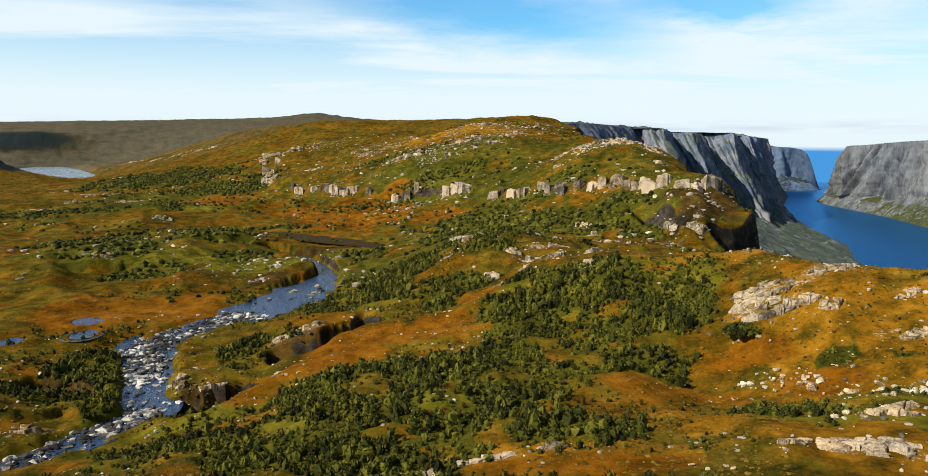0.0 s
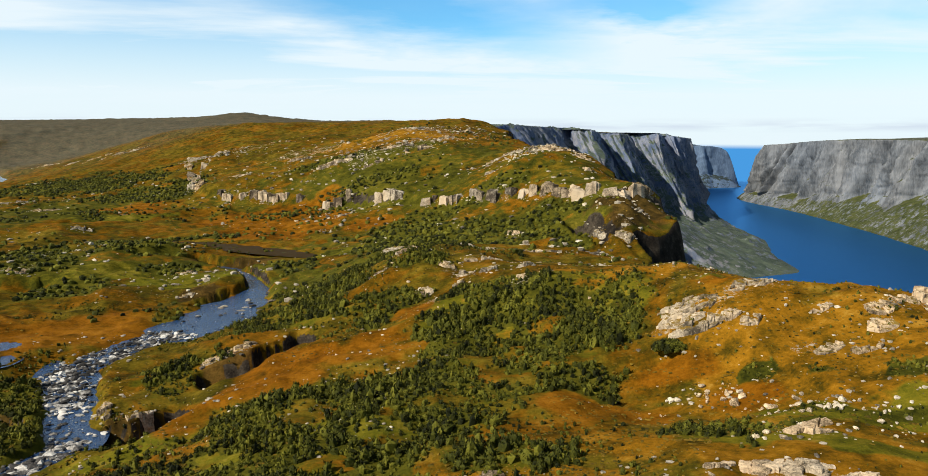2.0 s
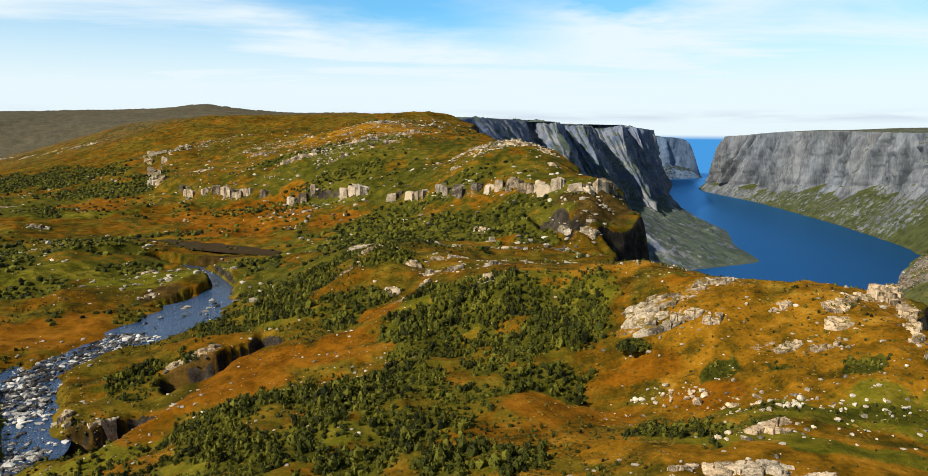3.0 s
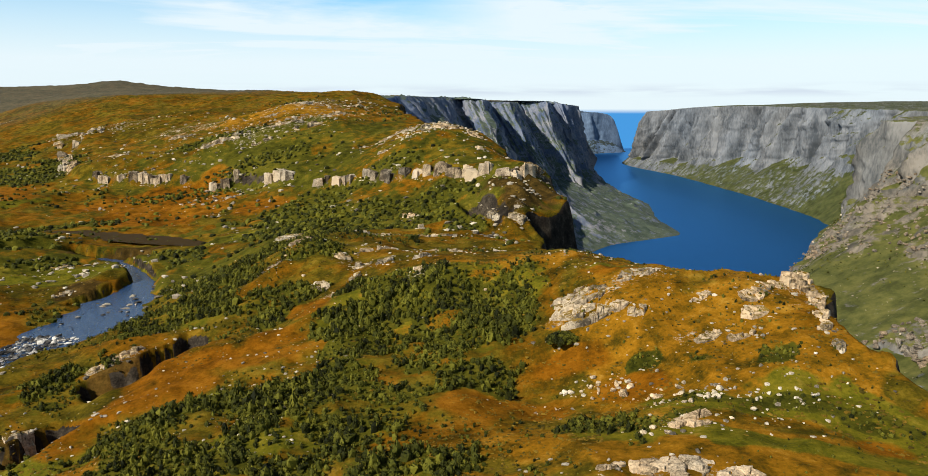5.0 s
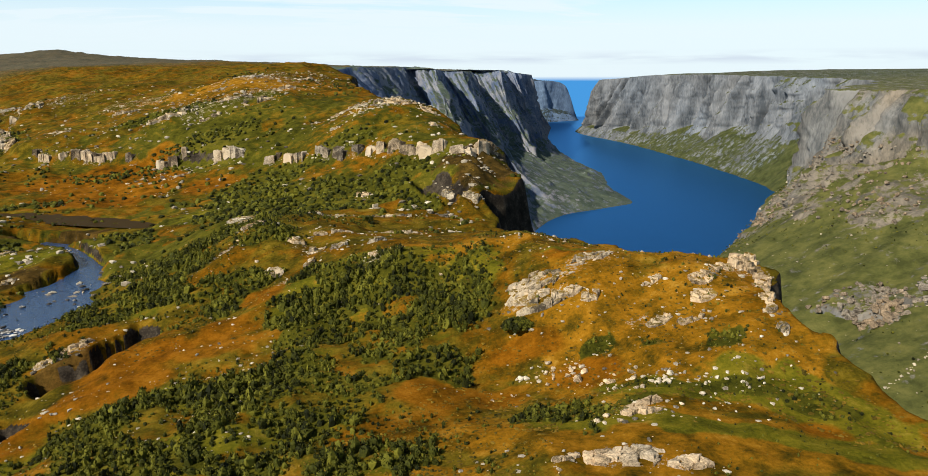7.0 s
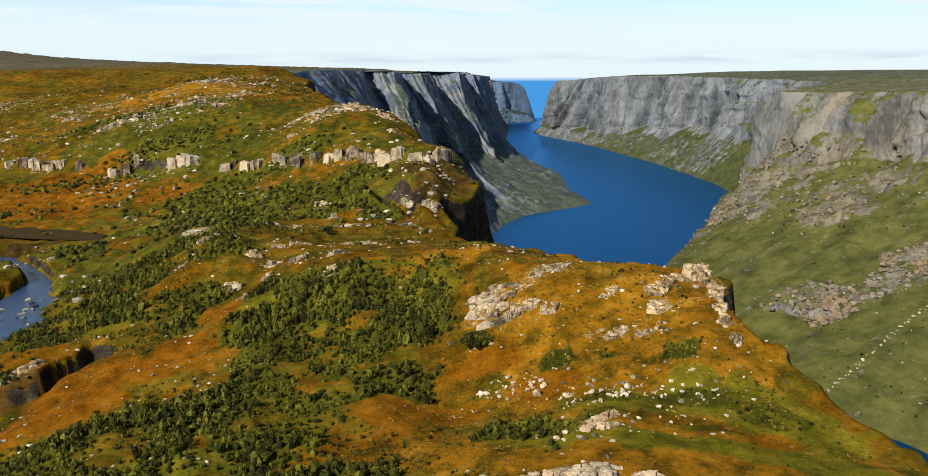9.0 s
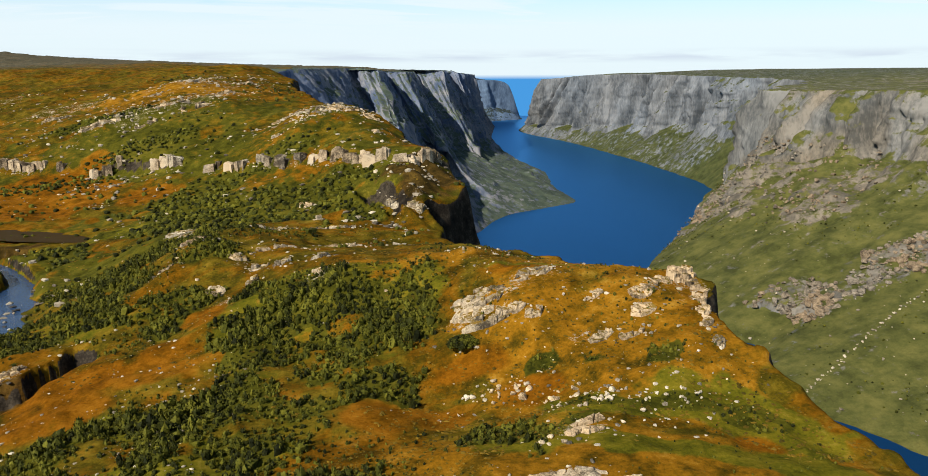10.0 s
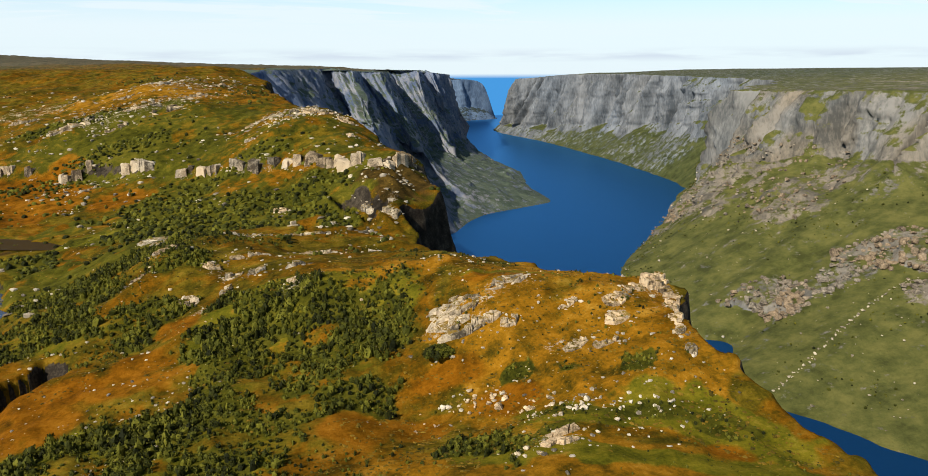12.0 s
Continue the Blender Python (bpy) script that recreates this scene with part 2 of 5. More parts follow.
def ground_material():
    """Moor: sedge in browns and ochres, orange bog, heath, bare rock; the shares come from the mesh's own layers of
    cover, distance and painted shade.
    """
    m = material("moor")
    n = link_nodes(m.node_tree, {
        "geo": ("ShaderNodeNewGeometry", {}),
        "broad": ("ShaderNodeTexNoise", {"Vector": ("geo", "Position"), "Scale": 0.022, "Detail": 6.0, "Roughness": 0.62}),
        "mid": ("ShaderNodeTexNoise", {"Vector": ("geo", "Position"), "Scale": 0.16, "Detail": 7.0, "Roughness": 0.65}),
        "fine": ("ShaderNodeTexNoise", {"Vector": ("geo", "Position"), "Scale": 1.1, "Detail": 6.0, "Roughness": 0.7}),
        "sum": ("ShaderNodeMix", {0: 0.62, 2: ("broad", 0), 3: ("mid", 0)}),
        "sum2": ("ShaderNodeMix", {0: 0.25, 2: ("sum", 0), 3: ("fine", 0)}),
        "sedge": ("ShaderNodeValToRGB", {0: ("sum2", 0)}),
        "bogn": ("ShaderNodeValToRGB", {0: ("sum2", 0)}),
        "heathn": ("ShaderNodeValToRGB", {0: ("sum2", 0)}),
        "rockn": ("ShaderNodeValToRGB", {0: ("sum2", 0)}),
        "bog": ("ShaderNodeAttribute", {".attribute_name": "bog"}),
        "heath": ("ShaderNodeAttribute", {".attribute_name": "heath"}),
        "rock": ("ShaderNodeAttribute", {".attribute_name": "rock"}),
        "edge": ("ShaderNodeMath", {".operation": "MULTIPLY_ADD", 0: ("mid", 0), 1: 1.6, 2: -0.8}),
        "bog1": ("ShaderNodeMath", {".operation": "ADD", 0: ("bog", "Fac"), 1: ("edge", 0)}),
        "bog2": ("ShaderNodeMapRange", {0: ("bog1", 0), 1: 0.25, 2: 1.1}),
        "hea1": ("ShaderNodeMath", {".operation": "SUBTRACT", 0: ("heath", "Fac"), 1: ("edge", 0)}),
        "hea2": ("ShaderNodeMapRange", {0: ("hea1", 0), 1: 0.35, 2: 0.6}),
        "roc1": ("ShaderNodeMath", {".operation": "MULTIPLY_ADD", 0: ("edge", 0), 1: 0.6, 2: ("rocka", 0)}),
        "roc2": ("ShaderNodeMapRange", {0: ("roc1", 0), 1: 0.5, 2: 0.62}),
        "oliven": ("ShaderNodeTexNoise", {"Vector": ("geo", "Position"), "Scale": 0.045, "Detail": 8.0, "Roughness": 0.68, "Distortion": 0.6}),
        "olivef": ("ShaderNodeMapRange", {0: ("oliven", 0), 1: 0.43, 2: 0.54, 3: 0.0, 4: 0.85}),
        "olivec": ("ShaderNodeValToRGB", {0: ("sum2", 0)}),
        "m0": ("ShaderNodeMix", {".data_type": "RGBA", 0: ("olivef", 0), 6: ("sedge", 0), 7: ("olivec", 0)}),
        "dry": ("ShaderNodeAttribute", {".attribute_name": "dry"}),
        "dry1": ("ShaderNodeMath", {".operation": "ADD", 0: ("dry", "Fac"), 1: ("edge", 0)}),
        "dry2": ("ShaderNodeMapRange", {0: ("dry1", 0), 1: 0.3, 2: 1.0, 3: 0.0, 4: 0.9}),
        "dryn": ("ShaderNodeValToRGB", {0: ("sum2", 0)}),
        "m0b": ("ShaderNodeMix", {".data_type": "RGBA", 0: ("dry2", 0), 6: ("m0", 2), 7: ("dryn", 0)}),
        "grass": ("ShaderNodeAttribute", {".attribute_name": "grass"}),
        "gra1": ("ShaderNodeMath", {".operation": "MULTIPLY_ADD", 0: ("edge", 0), 1: -1.2, 2: ("grass", "Fac")}),
        "gra2": ("ShaderNodeMapRange", {0: ("gra1", 0), 1: 0.3, 2: 0.75, 3: 0.0, 4: 0.9}),
        "grassn": ("ShaderNodeValToRGB", {0: ("sum2", 0)}),
        "m0c": ("ShaderNodeMix", {".data_type": "RGBA", 0: ("gra2", 0), 6: ("m0b", 2), 7: ("grassn", 0)}),
        "nz": ("ShaderNodeSeparateXYZ", {0: ("geo", "Normal")}),
        "steep": ("ShaderNodeMapRange", {0: ("nz", "Z"), 1: 0.72, 2: 0.5, 3: 0.0, 4: 0.9}),
        "speck": ("ShaderNodeMath", {".operation": "MULTIPLY_ADD", 0: ("fine", 0), 1: 1.4, 2: -0.7}),
        "rocks": ("ShaderNodeMath", {".operation": "ADD", 0: ("rock", "Fac"), 1: ("speck", 0)}),
        "rocka": ("ShaderNodeMath", {".operation": "MAXIMUM", 0: ("rocks", 0), 1: ("steep", 0)}),
        "m1": ("ShaderNodeMix", {".data_type": "RGBA", 0: ("bog2", 0), 6: ("m0c", 2), 7: ("bogn", 0)}),
        "m2": ("ShaderNodeMix", {".data_type": "RGBA", 0: ("hea2", 0), 6: ("m1", 2), 7: ("heathn", 0)}),
        # distance dulling put into the moor's colour
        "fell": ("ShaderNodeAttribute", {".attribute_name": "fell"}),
        "far_dulln": ("ShaderNodeValToRGB", {0: ("sum2", 0)}),
        "m2b": ("ShaderNodeMix", {".data_type": "RGBA", 0: ("fell", "Fac"), 6: ("m2", 2), 7: ("far_dulln", 0)}),
        # shadow on the far hills put into the ground colour
        "wood": ("ShaderNodeAttribute", {".attribute_name": "wood"}),
        "hill_shaden": ("ShaderNodeValToRGB", {0: ("fine", 0)}),
        "m2c": ("ShaderNodeMix", {".data_type": "RGBA", 0: ("wood", "Fac"), 6: ("m2b", 2), 7: ("hill_shaden", 0)}),
        # bare peat, and shade of the shoulder and hollows put into the colour
        "peat": ("ShaderNodeAttribute", {".attribute_name": "peat"}),
        "pea1": ("ShaderNodeMath", {".operation": "ADD", 0: ("peat", "Fac"), 1: ("edge", 0)}),
        "pea2": ("ShaderNodeMapRange", {0: ("pea1", 0), 1: 0.3, 2: 0.8, 3: 0.0, 4: 0.9}),
        "peat_shaden": ("ShaderNodeValToRGB", {0: ("sum2", 0)}),
        "m2d": ("ShaderNodeMix", {".data_type": "RGBA", 0: ("pea2", 0), 6: ("m2c", 2), 7: ("peat_shaden", 0)}),
        # shade of cliffs and banks put into the colour: near black where steep
        "shaden": ("ShaderNodeValToRGB", {0: ("sum2", 0)}),
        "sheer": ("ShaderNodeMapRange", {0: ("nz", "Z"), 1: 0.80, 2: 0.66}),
        "rockc": ("ShaderNodeMix", {".data_type": "RGBA", 0: ("sheer", 0), 6: ("rockn", 0), 7: ("shaden", 0)}),
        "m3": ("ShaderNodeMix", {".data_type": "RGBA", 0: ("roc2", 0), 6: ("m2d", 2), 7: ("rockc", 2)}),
        "bump": ("ShaderNodeBump", {"Strength": 0.9, "Distance": 0.9, "Height": ("sum2", 0)}),
        "bsdf": ("ShaderNodeBsdfPrincipled", {"Base Color": ("m3", 2), "Roughness": 0.95, "Specular IOR Level": 0.02, "Normal": ("bump", 0)}),
        "out": ("ShaderNodeOutputMaterial", {0: ("bsdf", 0)}),
    })
    ramp(n["sedge"], (0.37, (0.0176, 0.0144, 0.0016)), (0.45, (0.0704, 0.0376, 0.0024)), (0.53, (0.156, 0.0656, 0.0032)), (0.63, (0.248, 0.1264, 0.0144)))
    ramp(n["dryn"], (0.37, (0.044, 0.032, 0.0032)), (0.45, (0.140, 0.068, 0.004)), (0.53, (0.252, 0.112, 0.0066)), (0.63, (0.37, 0.21, 0.032)))
    ramp(n["shaden"], (0.38, (0.007, 0.006, 0.005)), (0.5, (0.026, 0.021, 0.016)), (0.64, (0.10, 0.08, 0.056)))
    ramp(n["olivec"], (0.38, (0.013, 0.013, 0.002)), (0.48, (0.058, 0.049, 0.0045)), (0.56, (0.122, 0.092, 0.008)), (0.64, (0.185, 0.132, 0.016)))
    ramp(n["grassn"], (0.37, (0.030, 0.030, 0.003)), (0.46, (0.080, 0.080, 0.006)), (0.54, (0.135, 0.117, 0.009)), (0.63, (0.235, 0.185, 0.03)))
    ramp(n["peat_shaden"], (0.38, (0.012, 0.008, 0.003)), (0.5, (0.045, 0.026, 0.007)), (0.62, (0.12, 0.068, 0.016)))
    ramp(n["hill_shaden"], (0.35, (0.006, 0.011, 0.012)), (0.65, (0.026, 0.036, 0.034)))
    ramp(n["far_dulln"], (0.38, (0.046, 0.047, 0.034)), (0.5, (0.082, 0.076, 0.054)), (0.62, (0.13, 0.112, 0.076)))
    ramp(n["bogn"], (0.38, (0.072, 0.025, 0.0014)), (0.5, (0.172, 0.063, 0.003)), (0.62, (0.27, 0.115, 0.009)))
    ramp(n["heathn"], (0.38, (0.015, 0.017, 0.0025)), (0.5, (0.062, 0.059, 0.006)), (0.62, (0.12, 0.10, 0.012)))
    ramp(n["rockn"], (0.38, (0.08, 0.07, 0.05)), (0.5, (0.24, 0.205, 0.155)), (0.62, (0.42, 0.37, 0.29)))
    return m


MOOR = ground_material()
GNEISS = rock_material("gneiss", (0.50, 0.43, 0.325), (0.27, 0.228, 0.168), (0.06, 0.05, 0.036), 0.45, moss=[(0.06, 0.05, 0.006), (0.15, 0.09, 0.01), (0.22, 0.14, 0.025)], moss_from=0.86, depth=0.5, grain=0.45, vary=0.10)
PALE = rock_material("pale_boulder_rock", (0.64, 0.565, 0.44), (0.42, 0.36, 0.27), (0.14, 0.115, 0.08), 1.2, depth=0.2, vary=0.1)
CLIFF = rock_material("cliff_rock", (0.196, 0.196, 0.190), (0.128, 0.130, 0.128), (0.062, 0.067, 0.070), 0.06, 0.26,
                      moss=[(0.042, 0.047, 0.012), (0.08, 0.084, 0.022), (0.124, 0.117, 0.033)], moss_from=0.62, depth=4.5, warmth=0.3, grain=0.38)
# grey rock, its mid and dark tones blued for the haze before it
CLIFF_HAZED = rock_material("hazed_cliff_rock", (0.21, 0.21, 0.22), (0.125, 0.143, 0.182), (0.06, 0.085, 0.138), 0.06, 0.35,
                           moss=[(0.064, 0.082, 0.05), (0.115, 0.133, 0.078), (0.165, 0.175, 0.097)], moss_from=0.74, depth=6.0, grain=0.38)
# the headland's blue is distance haze put into the rock colour
CLIFF_FAR_HAZED = rock_material("hazed_far_rock", (0.128, 0.192, 0.288), (0.096, 0.148, 0.232), (0.06, 0.096, 0.16), 0.05, 0.3,
                          moss=[(0.032, 0.044, 0.04), (0.048, 0.06, 0.048), (0.064, 0.072, 0.048)], moss_from=0.7, depth=5.0)
SHRUB = leaf_material("tuckamore", (0.008, 0.010, 0.002), (0.044, 0.047, 0.0045), (0.125, 0.118, 0.012))
STONE = leaf_material("stone", (0.08, 0.066, 0.048), (0.30, 0.252, 0.186), (0.56, 0.485, 0.365))
SEDGE = leaf_material("sedge", (0.048, 0.036, 0.0032), (0.112, 0.068, 0.0048), (0.184, 0.112, 0.0112))
LAKE = lake_material()
TARN = water_material("tarn_water", (0.14, 0.17, 0.20), 0.3, 0.35, 0.25)
BROOK = water_material("brook_water", (0.022, 0.05, 0.115), 1.2, 0.3)
PEAT = water_material("peat_water", (0.042, 0.026, 0.008), 0.8, 0.02, 0.6, 0.04)
BED = leaf_material("wet_stone", (0.014, 0.013, 0.012), (0.075, 0.07, 0.065), (0.60, 0.57, 0.52))
SLAB = rock_material("slab_rock", (0.52, 0.44, 0.33), (0.34, 0.285, 0.21), (0.11, 0.09, 0.062), 0.9, depth=0.3, vary=0.1)
CRAG = rock_material("crag_rock", (0.30, 0.258, 0.205), (0.165, 0.142, 0.113), (0.05, 0.042, 0.036), 0.3, depth=1.0, vary=0.0)
BARK = rock_material("bark", (0.16, 0.12, 0.09), (0.09, 0.068, 0.05), (0.04, 0.03, 0.022), 6.0, 0.3, depth=0.02)
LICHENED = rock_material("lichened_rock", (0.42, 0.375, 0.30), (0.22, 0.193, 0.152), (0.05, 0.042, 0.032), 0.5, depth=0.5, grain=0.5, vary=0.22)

# ---- terrain ----
RNG = np.random.default_rng(7)
TABLE = np.random.default_rng(3).random((256, 256))


def lattice(x, y, seed=0):
    """Smooth value noise in 0..1 over the plane."""
    x, y = np.asarray(x, float) + 37.3 * seed, np.asarray(y, float) + 91.7 * seed
    i, j = np.floor(x).astype(int), np.floor(y).astype(int)
    u, v = x - i, y - j
    u, v = u * u * u * (u * (u * 6 - 15) + 10), v * v * v * (v * (v * 6 - 15) + 10)
    a, b = TABLE[i % 256, j % 256], TABLE[(i + 1) % 256, j % 256]
    c, d = TABLE[i % 256, (j + 1) % 256], TABLE[(i + 1) % 256, (j + 1) % 256]
    return (a * (1 - u) + b * u) * (1 - v) + (c * (1 - u) + d * u) * v


def fbm(x, y, size, octaves=5, seed=0, gain=0.5):
    """Fractal noise about 0, of features `size` metres wide."""
    total, amp, norm = 0.0, 1.0, 0.0
    x, y = np.asarray(x, float), np.asarray(y, float)
    for k in range(octaves):
        c, s = math.cos(0.7 * k), math.sin(0.7 * k)
        total = total + amp * (lattice((x * c - y * s) / size, (x * s + y * c) / size, seed + 5 * k) - 0.5)
        norm, amp, size = norm + amp, amp * gain, size / 2.03
    return total / norm * 2


def smooth(a, b, v):
    t = np.clip((v - a) / (b - a), 0, 1)
    return t * t * (3 - 2 * t)


def to_line(x, y, line):
    """Distance to a polyline (positive on its right), and the way along it (0 .. points - 1)."""
    best, along = np.full(np.shape(x), 1e9), np.zeros(np.shape(x))
    sign = np.ones(np.shape(x))
    for k, ((ax, ay), (bx, by)) in enumerate(zip(line, line[1:])):
        dx, dy = bx - ax, by - ay
        t = np.clip(((x - ax) * dx + (y - ay) * dy) / (dx * dx + dy * dy), 0, 1)
        d = np.hypot(x - ax - t * dx, y - ay - t * dy)
        near = d < best
        best, along = np.where(near, d, best), np.where(near, k + t, along)
        sign = np.where(near, np.where(dy * (x - ax) - dx * (y - ay) >= 0, 1.0, -1.0), sign)
    return best * sign, along


# spot heights: the near slope, the brook's valley, the ridge, the far plateau
SLOPE = [(56, 102, 250), (70, 119, 250), (94, 117, 248), (118, 123, 251), (117, 132, 256), (122, 141, 260), (142, 172, 261), (92, 161, 252),
         (77, 178, 253), (88, 176, 256), (64, 179, 245), (70, 154, 240), (52, 170, 242), (40, 168, 241), (50, 155, 239), (29, 213, 243),
         (41, 237, 253), (45, 238, 255), (96, 222, 259), (115, 223, 256), (-11, 168, 239), (0, 110, 240), (30, 60, 246), (110, 60, 248), (100, 30, 246)]
VALLEY = [(-79, 204, 225), (-74, 200, 224), (-105, 250, 224), (-119, 237, 223), (-52, 372, 228), (-94, 392, 228.5), (-96, 360, 227), (-112, 405, 229), (-48, 400, 230), (-49, 240, 232), (-42, 241, 231), (-31, 269, 235),
          (-60, 265, 230), (-165, 350, 227), (-195, 382, 234), (-125, 383, 227), (-90, 150, 222), (-140, 150, 235), (-160, 290, 226),
          (-230, 300, 228), (-260, 450, 231), (-160, 490, 229), (-145, 448, 236), (-125, 430, 228), (-60, 450, 228), (-60, 490, 230), (-60, 120, 236), (-66, 330, 224), (-50, 325, 227), (-62, 300, 225), (-150, 60, 240), (-60, 20, 242)]
RIDGE = [(3, 304, 252), (6, 312, 251), (-7, 365, 242), (-24, 443, 234), (107, 336, 248), (120, 370, 259), (142, 370, 257), (130, 350, 255), (150, 400, 254), (80, 385, 246), 
         (-230, 564, 237), (67, 584, 279), (88, 593, 286), (108, 575, 291), (124, 553, 292), (132, 536, 288), (140, 512, 280), (111, 538, 291), (77, 513, 278), (125, 481, 277), (142, 470, 268), (65, 541, 274), (32, 662, 289), (0, 776, 303), (-18, 833, 296),
         (-48, 803, 291), (-106, 816, 281), (-175, 805, 267), (-226, 877, 266), (106, 1039, 319), (132, 1036, 312), (150, 1030, 298), (76, 1060, 320), (40, 1050, 320), (0, 1060, 317), (-40, 1070, 315), (-80, 1090, 313), (-130, 1130, 311), (-225, 1180, 317), (-300, 1270, 312), (-360, 1330, 306),
         (95, 900, 309), (98, 760, 297), (104, 680, 290), (60, 850, 307), (140, 318, 246),
         (60, 290, 248), (-190, 730, 250), (-260, 900, 250)]
LEDGE_SIDES = [(-150, 657, 241), (-157, 688, 255), (-115, 634, 239), (-121, 665, 253), (-77, 609, 239), (-81, 641, 253), (-47, 587, 240), (-49, 619, 254), (-9, 556, 245), (-10, 588, 259), (20, 525, 247), (21, 557, 261), (50, 491, 252), (53, 523, 266), (76, 459, 256), (82, 491, 270), (96, 431, 260), (103, 462, 274), (111, 409, 262), (119, 440, 276), (123, 393, 263), (132, 424, 277)]
PLATEAU = [(-430, 1500, 304), (-150, 1400, 310), (-60, 1400, 318), (-30, 1500, 326), (-140, 2000, 334), (-300, 1800, 320), (-460, 2200, 330), (-293, 2986, 351), (-428, 2969, 359), (-521, 2954, 370), (-602, 3041, 383), (-649, 2929, 370), (-761, 2902, 355), (-822, 2885, 345), (-680, 1334, 222), (-950, 1750, 221), (-400, 900, 243), (-500, 650, 234), (-900, 1000, 240), (-560, 1050, 224), (-610, 1190, 220), (-720, 1120, 262), (-700, 1900, 250), (-1180, 2080, 296), (-960, 1950, 228),
           (100, 1190, 314), (330, 1720, 316), (500, 2040, 308), (700, 2400, 306), (880, 2600, 308), (1080, 2860, 290), (1450, 3900, 270), (-470, 3300, 366), (0, 3300, 336), (-1400, 3000, 346), (-2300, 2800, 325),
           (300, 2600, 318), (800, 3600, 322), (-500, 4700, 370), (900, 4800, 300), (-1500, 500, 240), (-800, -800, 250), (600, -1500, 250), (-3500, 3500, 330)]
# the gorge's brink on this side, from south to north
BRINK = [(260, -1600), (150, -250), (124, 30), (121, 92), (119.5, 112), (122, 124), (121.5, 134), (125.5, 147), (138, 172), (134, 205), (124, 232), (112, 262), (107, 316),
         (117, 349), (147, 367), (153, 400), (150, 430), (152, 470), (152, 505), (148, 530), (142, 560), (126, 605), (120, 700), (126, 850), (156, 1030), (168, 1120), (290, 1600),
         (480, 1970), (660, 2350), (870, 2620), (1090, 2960), (1480, 3950), (1500, 4350), (900, 5200)]
LEDGE = [(-262, 980), (-205, 880), (-200, 760), (-188, 715), (-153, 673), (-118, 649), (-79, 625), (-48, 603), (-10, 572), (21, 541), (52, 507), (79, 475), (99, 447), (115, 424), (127, 408), (150, 418)]
STREAM = [(-150, 110, 2.2), (-112, 146, 3.0), (-99, 159, 4.0), (-92, 171, 5.0), (-83, 187, 5.5), (-88, 200, 6.5), (-97, 222, 6.5), (-106, 247, 8.0), (-102, 264, 8.5),
          (-90, 279, 9.0), (-82, 298, 12.0), (-75, 320, 15.0), (-67, 344, 10.0), (-69, 366, 6.5), (-73, 386, 5.0), (-83, 412, 6.0), (-106, 434, 5.0)]
BROOK_Z = (219.5, 220.6, 221.0, 221.4, 221.8, 222.0, 222.4, 222.8, 223.2, 223.5, 223.7, 223.8, 223.8, 223.8, 223.8, 223.8, 223.8)
TARN_Z, POOL_Z = 222.0, 228.6
# bog puddles: x, y, half width, half depth, level
PUDDLES = [(-131, 251, 4.5, 6.0, 225.4), (-138, 268, 5.0, 5.0, 226.0), (-150, 240, 4.0, 5.0, 226.0)]


# low peat and rock banks that face the brook and the camera's side: line, height
SCARPS = [([(-64, 229), (-48, 235), (-33, 253)], 8.0), ([(-128, 213), (-114, 212), (-102, 203), (-99, 192)], 4.2), ([(-80, 197), (-71, 196), (-62, 208)], 6.5), ([(-122, 450), (-96, 441), (-64, 426)], 6.0),
          ([(-96, 334), (-78, 362)], 4.0), ([(-258, 566), (-218, 582)], 7.0), ([(-200, 358), (-164, 378)], 4.5), ([(-152, 438), (-126, 450)], 5.0),
          ([(-126, 168), (-110, 176), (-101, 186)], 2.2), ([(100, 350), (94, 368), (88, 390)], 11.0), ([(70, 352), (66, 370)], 4.0), ([(30, 205), (40, 212)], 1.2), ([(-8, 205), (10, 212)], 1.2)]


def bank_drop(x, y):
    out = np.zeros(np.shape(x))
    for line, high in SCARPS:
        d, along = to_line(x, y, line)
        d = d + 2.0 * fbm(x, y, 9, 3, 18)
        ends = smooth(-0.02, 0.25, along) * smooth(len(line) - 0.98, len(line) - 1.25, along)
        out = np.maximum(out, high * ends * smooth(-0.8, 0.6, d) * smooth(16, 3, d))
    return out


def ledge_step(x, y):
    d, along = to_line(x, y, LEDGE)
    high = 9.0 * smooth(0.2, 1.5, along) * (0.75 + 0.5 * fbm(x, y, 70, 2, 8))
    return high * smooth(4.5, -4.5, d + 5 * fbm(x, y, 22, 3, 4)) * smooth(-150, -20, d)


def spot_surface(spots, soft):
    p = np.array(spots, float)
    base = p[:, 2] - ledge_step(p[:, 0], p[:, 1])
    r = np.hypot(p[:, None, 0] - p[None, :, 0], p[:, None, 1] - p[None, :, 1])
    k = np.sqrt(r * r + soft * soft)
    mean = base.mean()
    return p[:, 0], p[:, 1], np.linalg.solve(k - 2.0 * np.eye(len(p)), base - mean), mean, soft


SURFACE = spot_surface(SLOPE + VALLEY + RIDGE + LEDGE_SIDES + PLATEAU, 18.0)


